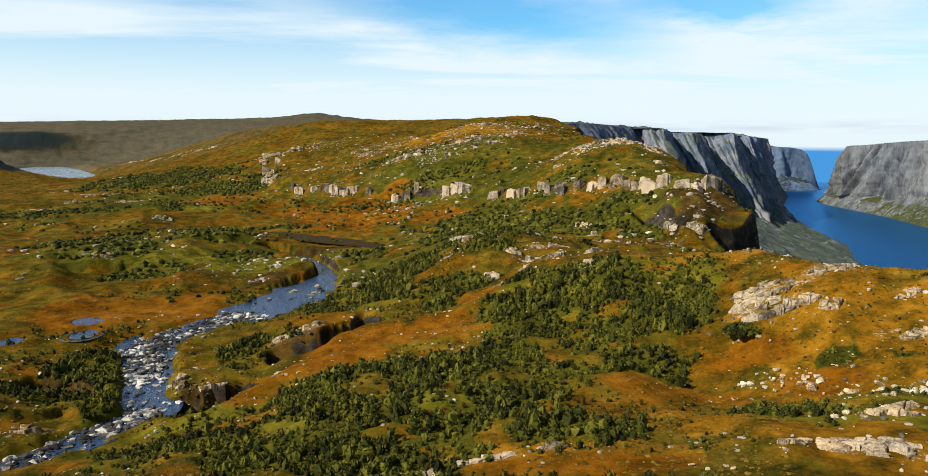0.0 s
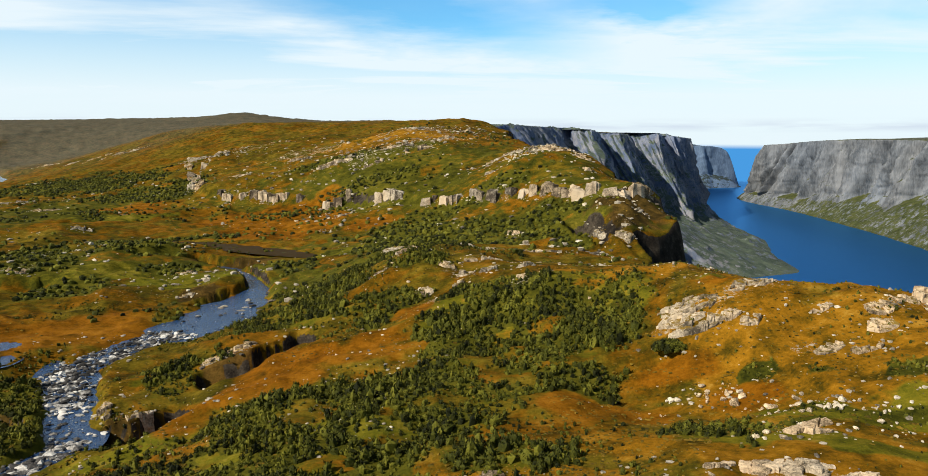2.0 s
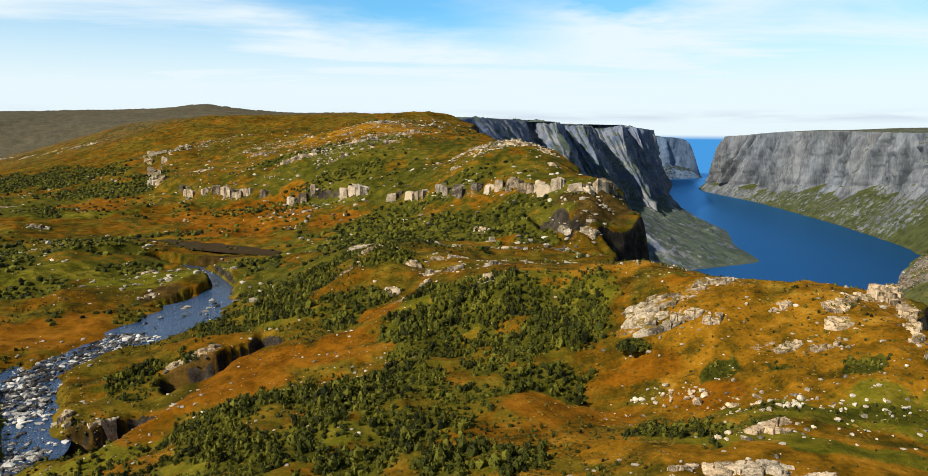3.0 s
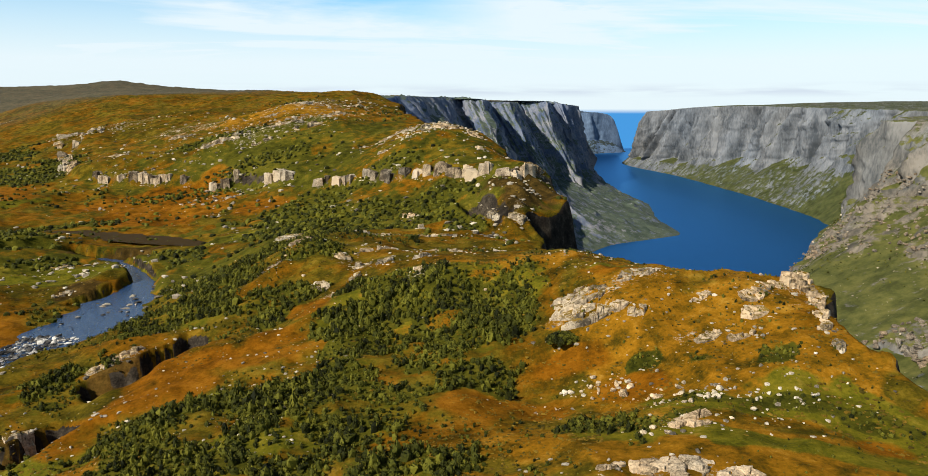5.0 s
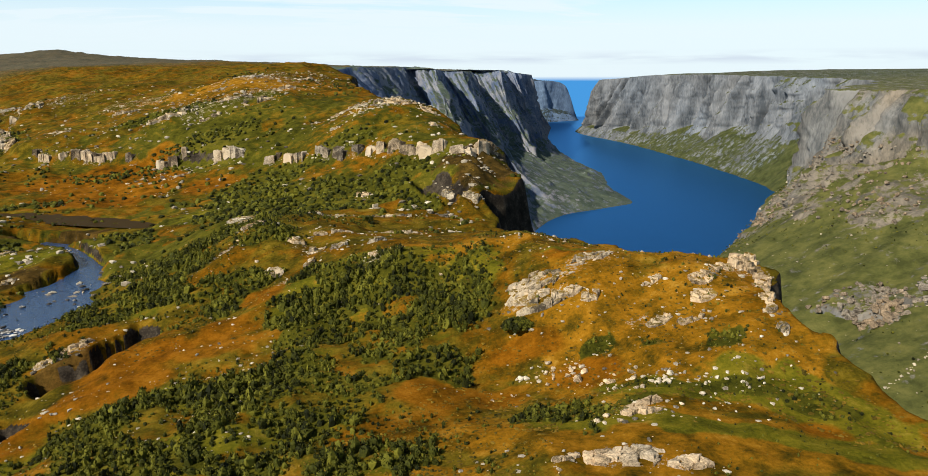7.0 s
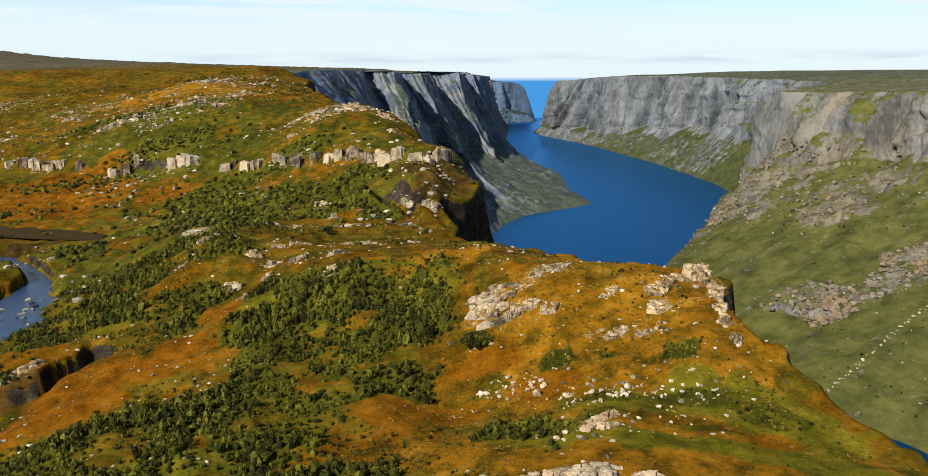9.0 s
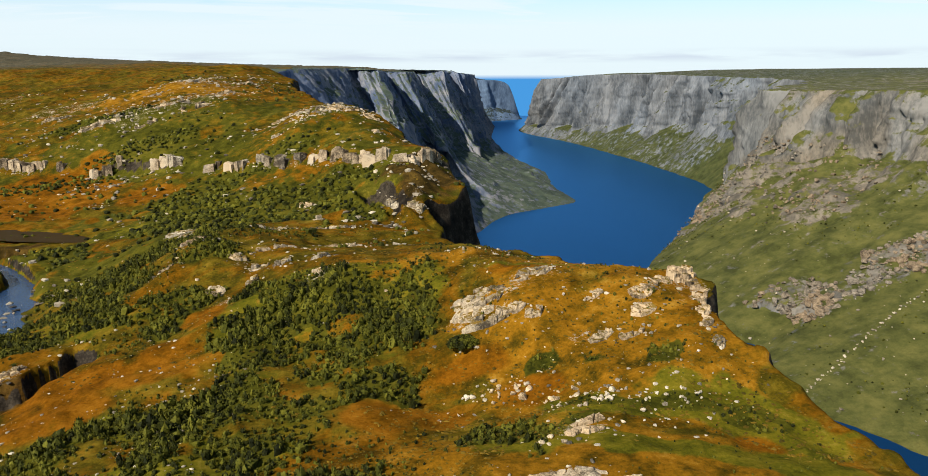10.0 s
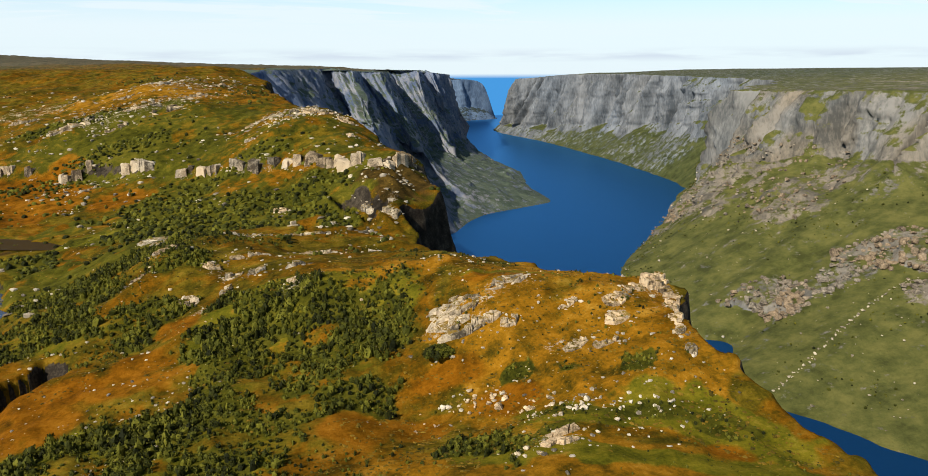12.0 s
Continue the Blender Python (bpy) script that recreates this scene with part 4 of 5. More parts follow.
def spur_wall(name, label, stations, back, seed, mat, step=7.0):
    """A wall of spurs and gullies. Stations, spur and gully by turns: brink x, y, z; talus top x, y, z; foot x, y.
    The plateau behind the brink runs inland to meet the moor."""
    p = np.array(stations, float)
    rows = []
    for a, b in zip(p, p[1:]):
        n = max(3, int(max(np.hypot(*(b - a)[:2]), np.hypot(*(b - a)[3:5]), np.hypot(*(b - a)[6:8])) / step))
        rows.append(a + (b - a) * (np.arange(n) / n)[:, None])
    s = np.vstack(rows + [p[-1:]])
    for k in range(60):
        few = slice(None) if k < 3 else slice(6, 8)
        s[1:-1, few] = 0.25 * s[:-2, few] + 0.5 * s[1:-1, few] + 0.25 * s[2:, few]
    brink, mid, foot = s[:, :3], s[:, 3:6], np.column_stack([s[:, 6:8], np.full(len(s), -3.0)])
    way = np.concatenate([[0], np.cumsum(np.linalg.norm(np.diff(s[:, 3:5] * 0.5 + s[:, :2] * 0.5, axis=0), axis=1))])[:, None]
    vb, vc, vt = np.geomspace(1, back, 18)[::-1], np.linspace(0, 1, 64), np.linspace(0, 1, 60)[1:]
    inland = np.array([-0.93, 0.37])
    xy = brink[:, None, :2] + inland * vb[:, None]
    z = brink[:, 2:3] + 3 * fbm(xy[..., 0], xy[..., 1], 110, 4, seed + 2) * smooth(0, 60, vb)
    near = smooth(1500, 1150, brink[:, 1:2])
    sink = smooth(0.45, 1.0, vb / back + 0.7 * near * smooth(0.05, 0.25, vb / back))
    z = z * (1 - sink) + (plateau(xy[..., 0], xy[..., 1]) - 7) * sink
    top = np.concatenate([xy, z[..., None]], -1)
    # rock: sheer below the brink, then easing; talus: nearly straight
    out = 0.75 * vc ** 1.35 + 0.25 * vc ** 0.6
    rock = np.concatenate([brink[:, None, :2] + (mid - brink)[:, None, :2] * out[:, None], (brink[:, 2:3] + (mid - brink)[:, 2:3] * vc)[..., None]], -1)
    fall = 1 - (1 - vt) ** 1.1
    talus = np.concatenate([mid[:, None, :2] + (foot - mid)[:, None, :2] * vt[:, None], (mid[:, 2:3] + (foot - mid)[:, 2:3] * fall)[..., None]], -1)
    face = np.concatenate([rock, talus], 1)
    du, dv = np.gradient(face, axis=0), np.gradient(face, axis=1)
    n = np.cross(dv, du)
    n *= np.where(n[..., 2:] < 0, -1, 1) / (np.linalg.norm(n, axis=2, keepdims=True) + 1e-6)
    h = face[..., 2]
    flute = 1 - 2.2 * np.abs(fbm(way + 0.25 * h, h * 0.14, 55, 5, seed + 3))
    crack = np.abs(fbm(way + 0.1 * h, h * 0.10, 21, 4, seed + 4))
    lump = fbm(way, h * 1.2, 42, 4, seed + 5)
    shelf = fbm(way * 0.2, h + 14 * fbm(way, h, 80, 2, seed + 7), 24, 3, seed + 6)
    stony = np.concatenate([0.35 + 0.65 * smooth(0, 0.12, vc), 1 - smooth(0, 0.25, vt)])
    off = stony * (15 * (flute - 0.5) - 16 * crack + 9 * lump + 6 * shelf)
    apron = np.concatenate([smooth(0.75, 1, vc), smooth(1.0, 0.8, vt)])
    off = off + apron * (7 * fbm(face[..., 0], face[..., 1], 60, 5, seed + 8) + 14 * np.maximum(fbm(face[..., 0], face[..., 1], 38, 4, seed + 9) - 0.1, 0))
    face = face + n * off[..., None]
    top[..., :2] += (n[:, :1, :2] * off[:, :1, None]) * np.exp(-vb / 40)[:, None]
    grid = np.concatenate([top, face], 1)
    rows, k = grid.shape[:2]
    i = np.arange(rows * k).reshape(rows, k)
    quads = np.stack([i[:-1, :-1], i[1:, :-1], i[1:, 1:], i[:-1, 1:]], -1).reshape(-1, 4)
    me = mesh_from(name, grid.reshape(-1, 3), upward(grid.reshape(-1, 3), quads), mat)
    # the same painted haze, even over this whole wall
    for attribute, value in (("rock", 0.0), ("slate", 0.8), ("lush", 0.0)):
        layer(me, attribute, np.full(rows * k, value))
    return tagged(new(name, me), label, "cliff", kind="structure")


WEST_WALL = [(130, 1090, 300, 205, 1075, 195, 335, 1100), (150, 1130, 312, 215, 1100, 215, 360, 1150),
             (172, 1190, 317, 240, 1140, 240, 395, 1240),
             (385, 1708, 317, 397, 1571, 222, 496, 1308),
             (435, 1644, 313, 398, 1364, 205, 550, 1336),
             (542, 1988, 307, 558, 1764, 158, 617, 1418),
             (596, 1962, 307, 583, 1619, 125, 688, 1485),
             (745, 2387, 305, 730, 2002, 102, 907, 1546),
             (820, 2309, 309, 789, 1925, 69, 970, 1813),
             (920, 2560, 308, 941, 2295, 67, 1082, 2063),
             (952, 2527, 300, 985, 2298, 46, 1109, 2286),
             (1064, 2644, 291, 1087, 2581, 90, 1118, 2501),
             (1188, 2972, 286, 1193, 2916, 87, 1207, 2849),
             (1560, 3900, 270, 1600, 3850, 90, 1650, 3800)]
# foot x, y, brink x, y, z, talus share
EAST_WALL = [(700, 60, 1180, -150, 285, 0.62), (566, 372, 1150, 420, 285, 0.62), (540, 450, 1138, 560, 284, 0.6), (518, 500, 1134, 620, 284, 0.6), (532, 565, 1132, 700, 283, 0.61), (586, 626, 1130, 760, 283, 0.62), (600, 650, 1129, 790, 282, 0.62),
             (580, 678, 1128, 830, 282, 0.62), (590, 730, 1127, 880, 281, 0.62), (620, 830, 1125, 960, 279, 0.62), (660, 944, 1130, 1080, 275, 0.55),
             (800, 1090, 1160, 1200, 272, 0.42), (1000, 1270, 1200, 1310, 270, 0.4), (1230, 1520, 1400, 1440, 276, 0.6), (1345, 1658, 1560, 1600, 285, 0.6), (1454, 2051, 1650, 2010, 288, 0.48), (1534, 2497, 1700, 2450, 290, 0.36),
             (1590, 2870, 1710, 2830, 286, 0.25), (1600, 3200, 1690, 3080, 272, 0.2), (1628, 3430, 1688, 3270, 262, 0.2), (1700, 3600, 1800, 3500, 256, 0.2), (1950, 4000, 2100, 3800, 250, 0.2)]
FAR_WALL = [(1200, 4480, 1250, 4650, 240, 0.3), (1698, 4171, 1740, 4330, 240, 0.3), (1850, 4200, 1880, 4300, 238, 0.3), (1960, 4230, 1960, 4300, 200, 0.3), (2035, 4270, 2020, 4310, 60, 0.3), (2080, 4330, 2070, 4360, -6, 0.3)]
EAST_CRAGS = [(712, 697, 39), (690, 640, 34), (730, 627, 39), (770, 628, 42), (815, 627, 42), (850, 620, 44), (845, 575, 34), (790, 530, 31), (890, 950, 50), (905, 860, 65),
              (962, 1091, 104), (1024, 1085, 104), (1000, 990, 104), (954, 892, 65), (980, 860, 65), (930, 1040, 70), (1060, 1190, 104)]
spur_wall("cliff_west", "grey gorge cliffs with lit spurs, shaded gullies and green talus", WEST_WALL, 230, 50, CLIFF_HAZED)
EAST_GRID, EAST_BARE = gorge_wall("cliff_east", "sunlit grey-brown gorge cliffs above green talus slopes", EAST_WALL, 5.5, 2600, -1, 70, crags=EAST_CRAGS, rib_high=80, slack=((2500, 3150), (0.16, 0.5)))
gorge_wall("cliff_far", "distant blue-grey cliff headland above the lake", FAR_WALL, 12, 300, 1, 90, 0.6, mat=CLIFF_FAR_HAZED)


# ---- rocks ----


def ball(level):
    bm = bmesh.new()
    bmesh.ops.create_icosphere(bm, subdivisions=level, radius=1.0)
    v = np.array([p.co for p in bm.verts])
    f = np.array([[p.index for p in face.verts] for face in bm.faces])
    bm.free()
    return v, f


BALL = {k: ball(k) for k in (1, 2, 3)}


def rock_shape(rng, level=2, cuts=9, rough=0.12):
    """A broken block: a ball cut flat by planes, then roughened. Half size about 1."""
    v, f = BALL[level]
    v = 0.25 * v + 0.6 * v / np.abs(v).max(1)[:, None]
    v = v * rng.uniform(0.8, 1.2, 3)
    for _ in range(cuts):
        n = rng.normal(size=3) * (1, 1, 0.7)
        n /= np.linalg.norm(n)
        far = v @ n - rng.uniform(0.42, 0.8)
        v = v - np.maximum(far, 0)[:, None] * n
    v = v + rng.normal(size=v.shape) * rough * 0.12
    return v, f


SHAPES = [rock_shape(RNG, 2) for _ in range(10)]
PEBBLES = [rock_shape(RNG, 1, 6, 0.2) for _ in range(8)]
BOULDER_MESHES = [mesh_from("boulder", v, f, PALE, False) for v, f in SHAPES]


def ground_z(x, y):
    return land(np.array([x], float), np.array([y], float))[0]


def boulders(spots, label, group):
    """Loose boulders, each a thing of its own. Spots: x, y, spread x, spread y, count, smallest, largest."""
    for cx, cy, sx, sy, count, small, large in spots:
        for _ in range(count):
            x, y = cx + RNG.normal() * sx, cy + RNG.normal() * sy
            size = small + (large - small) * RNG.random() ** 2.2
            ob = new("boulder", BOULDER_MESHES[RNG.integers(10)])
            flat = RNG.uniform(0.4, 0.75)
            ob.matrix_world = pose(x, y, ground_z(x, y) + 0.32 * size * flat, RNG.uniform(-12, 12), RNG.uniform(-12, 12), RNG.uniform(0, 360)) @ Matrix.Diagonal((size, size * RNG.uniform(0.6, 1.0), size * flat, 1))
            tagged(ob, label, "boulder", group)


def scattered(name, shapes, places, sizes, flats, sink, mat, label, category, rng):
    """Many pieces in one mesh. Places: x, y, z rows."""
    V, F, at = [], [], 0
    for (x, y, z), size, flat in zip(places, sizes, flats):
        v, f = shapes[rng.integers(len(shapes))]
        a = rng.uniform(0, 2 * math.pi)
        c, s = math.cos(a), math.sin(a)
        p = v * (size, size * rng.uniform(0.65, 1.0), size * flat)
        p = np.stack([p[:, 0] * c - p[:, 1] * s + x, p[:, 0] * s + p[:, 1] * c + y, p[:, 2] + z + size * flat * sink], 1)
        V.append(p), F.append(f + at)
        at += len(v)
    me = mesh_from(name, np.vstack(V), np.vstack(F), mat, False)
    return tagged(new(name, me), label, category, kind="stuff")


def clip(poly, n, k):
    """The part of a convex outline where n . p <= k."""
    out = []
    for p, q in zip(poly, np.roll(poly, -1, axis=0)):
        a, b = p @ n - k, q @ n - k
        if a <= 0:
            out.append(p)
        if a * b < 0:
            out.append(p + (q - p) * (a / (a - b)))
    return np.array(out)


def joints(width, depth, count, rng):
    """An oval of bedrock split by joints into convex outlines."""
    cell = math.sqrt(width * depth / count)
    nu, nv = max(1, round(width / cell)), max(1, round(depth / cell))
    seeds = np.array([((i + 0.5 + rng.uniform(-0.42, 0.42)) / nu - 0.5, (j + 0.5 + rng.uniform(-0.42, 0.42)) / nv - 0.5) for i in range(nu) for j in range(nv)]) * (width, depth)
    rim = [(math.cos(a), math.sin(a), rng.uniform(0.82, 1.08)) for a in np.arange(0, 6.2, 0.45)]
    out = []
    for s in seeds:
        poly = np.array([(-width, -depth), (width, -depth), (width, depth), (-width, depth)], float)
        for o in seeds:
            if o is not s and len(poly) > 2:
                n = o - s
                poly = clip(poly, n, n @ (o + s) / 2)
        for cx, cy, r in rim if nv > 1 else [(1, 0, 1), (-1, 0, 1), (0, 1, 1), (0, -1, 1)]:
            if len(poly) > 2:
                n = np.array([cx / width, cy / depth]) * 2
                poly = clip(poly, n, r)
        if len(poly) > 2:
            x, y = poly[:, 0], poly[:, 1]
            if abs(x @ np.roll(y, 1) - y @ np.roll(x, 1)) > 0.5 * 0.12 * cell * cell:
                out.append(poly)
    return out, cell


OUTCROPS = []


def outcrop(x, y, width, depth, height, count, label, yaw=0.0, name="rock_outcrop", mat=GNEISS, band=False):
    """Bedrock that breaks the turf: an empty with its jointed blocks. A band stands sheer, its top level with the turf behind it."""
    root = new(name)
    z0 = ground_z(x, y)
    root.matrix_world = pose(x, y, z0)
    tagged(root, label, "rock outcrop")
    OUTCROPS.append((x, y, width, depth, yaw))
    c, s = math.cos(yaw), math.sin(yaw)
    turn = np.array([[c, s], [-s, c]])
    tilt = RNG.normal(size=2) * 0.05
    polys, cell = joints(width, depth, count, RNG)
    for poly in polys:
        if root.children and RNG.random() < (0.22 if band else 0.13):
            continue
        # three points an edge, pushed about, and rounded corners
        p = np.concatenate([np.stack([a, a * 0.66 + b * 0.34, a * 0.33 + b * 0.67]) for a, b in zip(poly, np.roll(poly, -1, axis=0))])
        mid = p.mean(0)
        k = len(p)
        p = p + RNG.normal(size=p.shape) * (0.09 if band else 0.05) * cell
        p = mid + (p - mid) * (1 - RNG.uniform(0.03, 0.07) if band else 1 - RNG.uniform(0.03, 0.10))
        step = RNG.uniform(-0.9, 0.1) * height if band else RNG.uniform(-0.55, 0.12) * height
        slope = tilt + RNG.normal(size=2) * (0.2 if band else 0.15)
        shift = np.zeros(2)
        if band:
            wx, wy = (mid @ turn) + (x, y)
            shift = np.array([0.0, 5 * fbm(np.array([wx]), np.array([wy]), 22, 3, 4)[0] + RNG.normal()])
        rings, tops = [], []
        cuts = [(1.10, None), (1.04, 0.4), (1.0, 0.76), (0.96, 0.95), (0.84, 1.0), (0.42, 1.02)]
        if band:
            cuts = [(1.06, None), (1.05, 0.3), (1.0, 0.66), (0.97, 0.9), (0.86, 1.0), (0.4, 1.03)]
        for scale, share in cuts:
            scale = scale if not band else 1 + (scale - 1) * (2.2 if scale > 1 else 1.3)
            q = mid + (p - mid) * scale * (1 + RNG.normal(size=(k, 1)) * (0.045 if share else 0))
            rings.append((q + shift) @ turn)
            tops.append(share)
        rings.append(np.array([mid + shift]) @ turn)
        at = np.vstack(rings)
        g = land(at[:, 0] + x, at[:, 1] + y) - z0
        if band:
            back = ((mid + shift + (0, 4.5)) @ turn) + (x, y)
            level = 0.45 * (ground_z(*back) - z0) + 0.55 * g[-1] + 1.2 + step * 0.55
            foot = level - height
            top = np.full(len(at), level) + (at - at.mean(0)) @ slope
        else:
            r2 = ((mid[0] / width) ** 2 + (mid[1] / depth) ** 2) * 4
            foot = None
            top = g[-1] * 0.5 + g * 0.5 + height * math.sqrt(1 - 0.85 * min(r2, 1.0)) * 0.66 + step * 0.8 + 0.12 + (at - at[-1]) @ slope
        low = np.minimum(g, foot if band else g) - 1.0
        z = np.empty(len(at))
        for n_ring, share in enumerate(tops):
            rows = slice(n_ring * k, n_ring * k + k)
            z[rows] = low[rows] if share is None else np.maximum(low[rows], g[rows] - 0.6) * (1 - share) + top[rows] * share + RNG.normal(size=k) * 0.02 * cell
        z[-1] = top[-1] + 0.03 * cell
        V = np.column_stack([at, z])
        F = []
        for n_ring in range(len(cuts) - 1):
            for i in range(k):
                a, b = n_ring * k + i, n_ring * k + (i + 1) % k
                F += [(a, b, b + k), (a, b + k, a + k)]
        e = (len(cuts) - 1) * k
        F += [(e + i, e + (i + 1) % k, len(V) - 1) for i in range(k)]
        size = np.ptp(poly, axis=0).max()
        kind = "block" if band and len(poly) % 2 else "slab" if size > 1.1 * cell or band else "fragment" if size < 0.8 * cell else "block"
        piece = new(kind, mesh_from(kind, V, F, mat, False))
        piece.parent = root
    return root


# x, y, width, depth, height, blocks, turn
for row in [(-619, 1405, 35, 7, 1.6, 8, 0.24), (-533, 1303, 29, 5, 1.6, 6, 0.27), (-481, 1263, 44, 6, 1.6, 8, 0.39), (-431, 1207, 42, 8, 1.6, 8, 0.32), (-399, 1182, 34, 8, 1.6, 5, 0.35), (-394, 875, 28, 7, 1.6, 8, 0.34), (-414, 763, 18, 6, 1.2, 4, 0.3), (-360, 716, 13, 4, 1.2, 5, 0.29), (-340, 604, 18, 4, 1.2, 6, 0.12), (-340, 650, 15, 6, 1.2, 4, 0.25), (-292, 654, 22, 6, 1.2, 4, 0.27), (-218, 538, 14, 6, 1.2, 4, 0.26), (-344, 725, 12, 5, 1.2, 6, 0.16), (-569, 1100, 21, 5, 1.2, 6, 0.28)]:
    outcrop(*row[:6], "long pale bedrock slab across the far brown moor", row[6])
for row in [(76, 189, 17, 17, 1.7, 40, -0.39), (76, 178, 15, 4, 2.6, 16, -0.3), (83, 176, 5, 4, 1.8, 6, -0.3), (86, 172, 6, 4, 1.6, 6, 0.1), (95, 190, 13, 7, 0.9, 12, 0.1),
            (97, 156, 7, 4, 1.4, 9, 0.1), (104, 153, 8, 4, 1.5, 9, 0.0), (112, 160, 9, 5, 1.0, 10, 0.1), (104, 172, 6, 3, 0.8, 5, 0.1)]:
    outcrop(*row[:6], "pale grey cracked bedrock outcrop in ochre sedge", row[6])
for row in [(59, 104, 15, 7, 1.4, 18, -0.4), (68, 98, 8, 4, 1.0, 8, -0.3), (50, 108, 5, 3, 1.0, 4, 0.0), (72, 120, 9, 3.5, 1.4, 9, 0.0), (4, 119, 10, 2, 0.7, 6, 0.15), (-8, 116, 8, 2, 0.6, 4, 0.2), (16, 121, 7, 2, 0.7, 5, 0.1), (75, 125, 7, 2.5, 1.1, 6, -0.1)]:
    outcrop(*row[:6], "flat pale bedrock slab on the brown turf", row[6], mat=SLAB)
for row in [(135, 175, 13, 8, 4.2, 14, 0.4), (126, 172, 9, 5, 1.6, 8, 0.2), (116, 167, 9, 5, 1.2, 7, 0.2), (134, 165, 8, 5, 2.0, 9, 1.0), (129, 156, 8, 4, 1.8, 8, 1.1), (121, 146, 6, 4, 1.6, 6, 1.2), (118, 137, 4, 3, 1.8, 3, 1.2), (130.5, 161, 6, 5, 2.4, 8, 1.0), (124, 151, 6, 4, 1.8, 6, 1.1), (135, 170, 6, 4, 2.6, 7, 0.8)]:
    outcrop(*row[:6], "cracked grey rock head on the cliff's brink", row[6])
for row in [(25, 268, 8, 7, 2.6, 10, 0.5), (45, 257, 7, 6, 2.4, 10, 0.1), (41, 240, 5, 4, 1.8, 6, 0.4), (9, 259, 5, 9, 2.2, 9, 0.6), (21, 255, 5, 4, 1.8, 6, 0.5), (3, 360, 18, 10, 3.0, 6, 0.1),
            (5, 347, 16, 7, 2.2, 8, 0.1), (39, 341, 22, 3, 1.0, 10, 0.1), (67, 342, 20, 3, 1.0, 10, 0.0), (64, 400, 9, 7, 3.5, 8, 0.4), (66, 366, 8, 5, 3.0, 6, 0.2), (33, 262, 9, 5, 1.8, 8, 0.4), (19, 282, 7, 7, 1.8, 7, 0.6),
            (5, 306, 12, 6, 2.0, 7, 0.1), (-52, 241, 13, 4, 1.6, 8, 0.35), (-77, 202, 5, 3, 2.4, 3, 0.3), (-6, 287, 7, 4, 1.6, 6, 0.1), (33, 288, 16, 4, 1.5, 10, 0.1), (62, 300, 16, 4, 1.5, 10, 0.0), (85, 292, 10, 4, 1.2, 7, 0.0),
            (-59, 237, 7, 4, 2.0, 5, 0.5), (-81, 206, 4, 3, 2.0, 3, 0.3), (-70, 201, 7, 3, 1.6, 4, 0.5), (-122, 200, 8, 4, 1.6, 5, 0.1), (-104, 172, 10, 4, 1.8, 6, 0.3), (-185, 377, 11, 6, 2.0, 6, 0.0), (-98, 352, 9, 4, 1.5, 6, 0.1), (-112, 400, 10, 5, 1.4, 6, 0.1)]:
    outcrop(*row[:6], "grey bedrock knoll among low green scrub", row[6])


def along_line(line, t):
    k = min(int(t), len(line) - 2)
    (ax, ay), (bx, by) = line[k], line[k + 1]
    u = t - k
    return ax + (bx - ax) * u, ay + (by - ay) * u, math.atan2(by - ay, bx - ax)


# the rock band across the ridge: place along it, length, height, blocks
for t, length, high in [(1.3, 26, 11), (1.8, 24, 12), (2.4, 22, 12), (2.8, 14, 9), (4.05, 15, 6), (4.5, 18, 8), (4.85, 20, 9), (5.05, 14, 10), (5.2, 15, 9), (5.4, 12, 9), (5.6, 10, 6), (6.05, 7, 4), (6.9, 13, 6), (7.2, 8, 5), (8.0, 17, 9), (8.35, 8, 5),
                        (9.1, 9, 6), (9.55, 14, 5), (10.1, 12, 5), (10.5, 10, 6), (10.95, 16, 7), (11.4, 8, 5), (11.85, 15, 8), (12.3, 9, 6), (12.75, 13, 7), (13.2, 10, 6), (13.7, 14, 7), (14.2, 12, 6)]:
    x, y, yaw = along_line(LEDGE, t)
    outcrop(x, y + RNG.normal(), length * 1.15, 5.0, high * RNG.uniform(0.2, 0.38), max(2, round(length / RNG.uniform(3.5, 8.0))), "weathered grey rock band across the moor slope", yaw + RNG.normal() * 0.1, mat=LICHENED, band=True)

# a pale rib that climbs from the band's far end, and the slabs above it
for row in [(-184, 722, 10, 30, 5.0, 9, 0.2), (-196, 755, 9, 36, 4.5, 9, 0.1), (-212, 800, 9, 40, 4.5, 9, 0.25), (-232, 868, 10, 50, 4.0, 9, 0.3), (-246, 962, 34, 8, 3.0, 9, 0.2), (-214, 948, 32, 8, 3.0, 8, 0.25), (-196, 870, 16, 12, 3.0, 6, 0.2)]:
    outcrop(*row[:6], "pale rock rib climbing the brown ridge", row[6])
for row in [(-150, 722, 12, 5, 2.2, 5, -0.5), (-140, 706, 12, 5, 2.2, 5, -0.5)]:
    outcrop(*row[:6], "broken pale rocks strewn down the ridge", row[6])

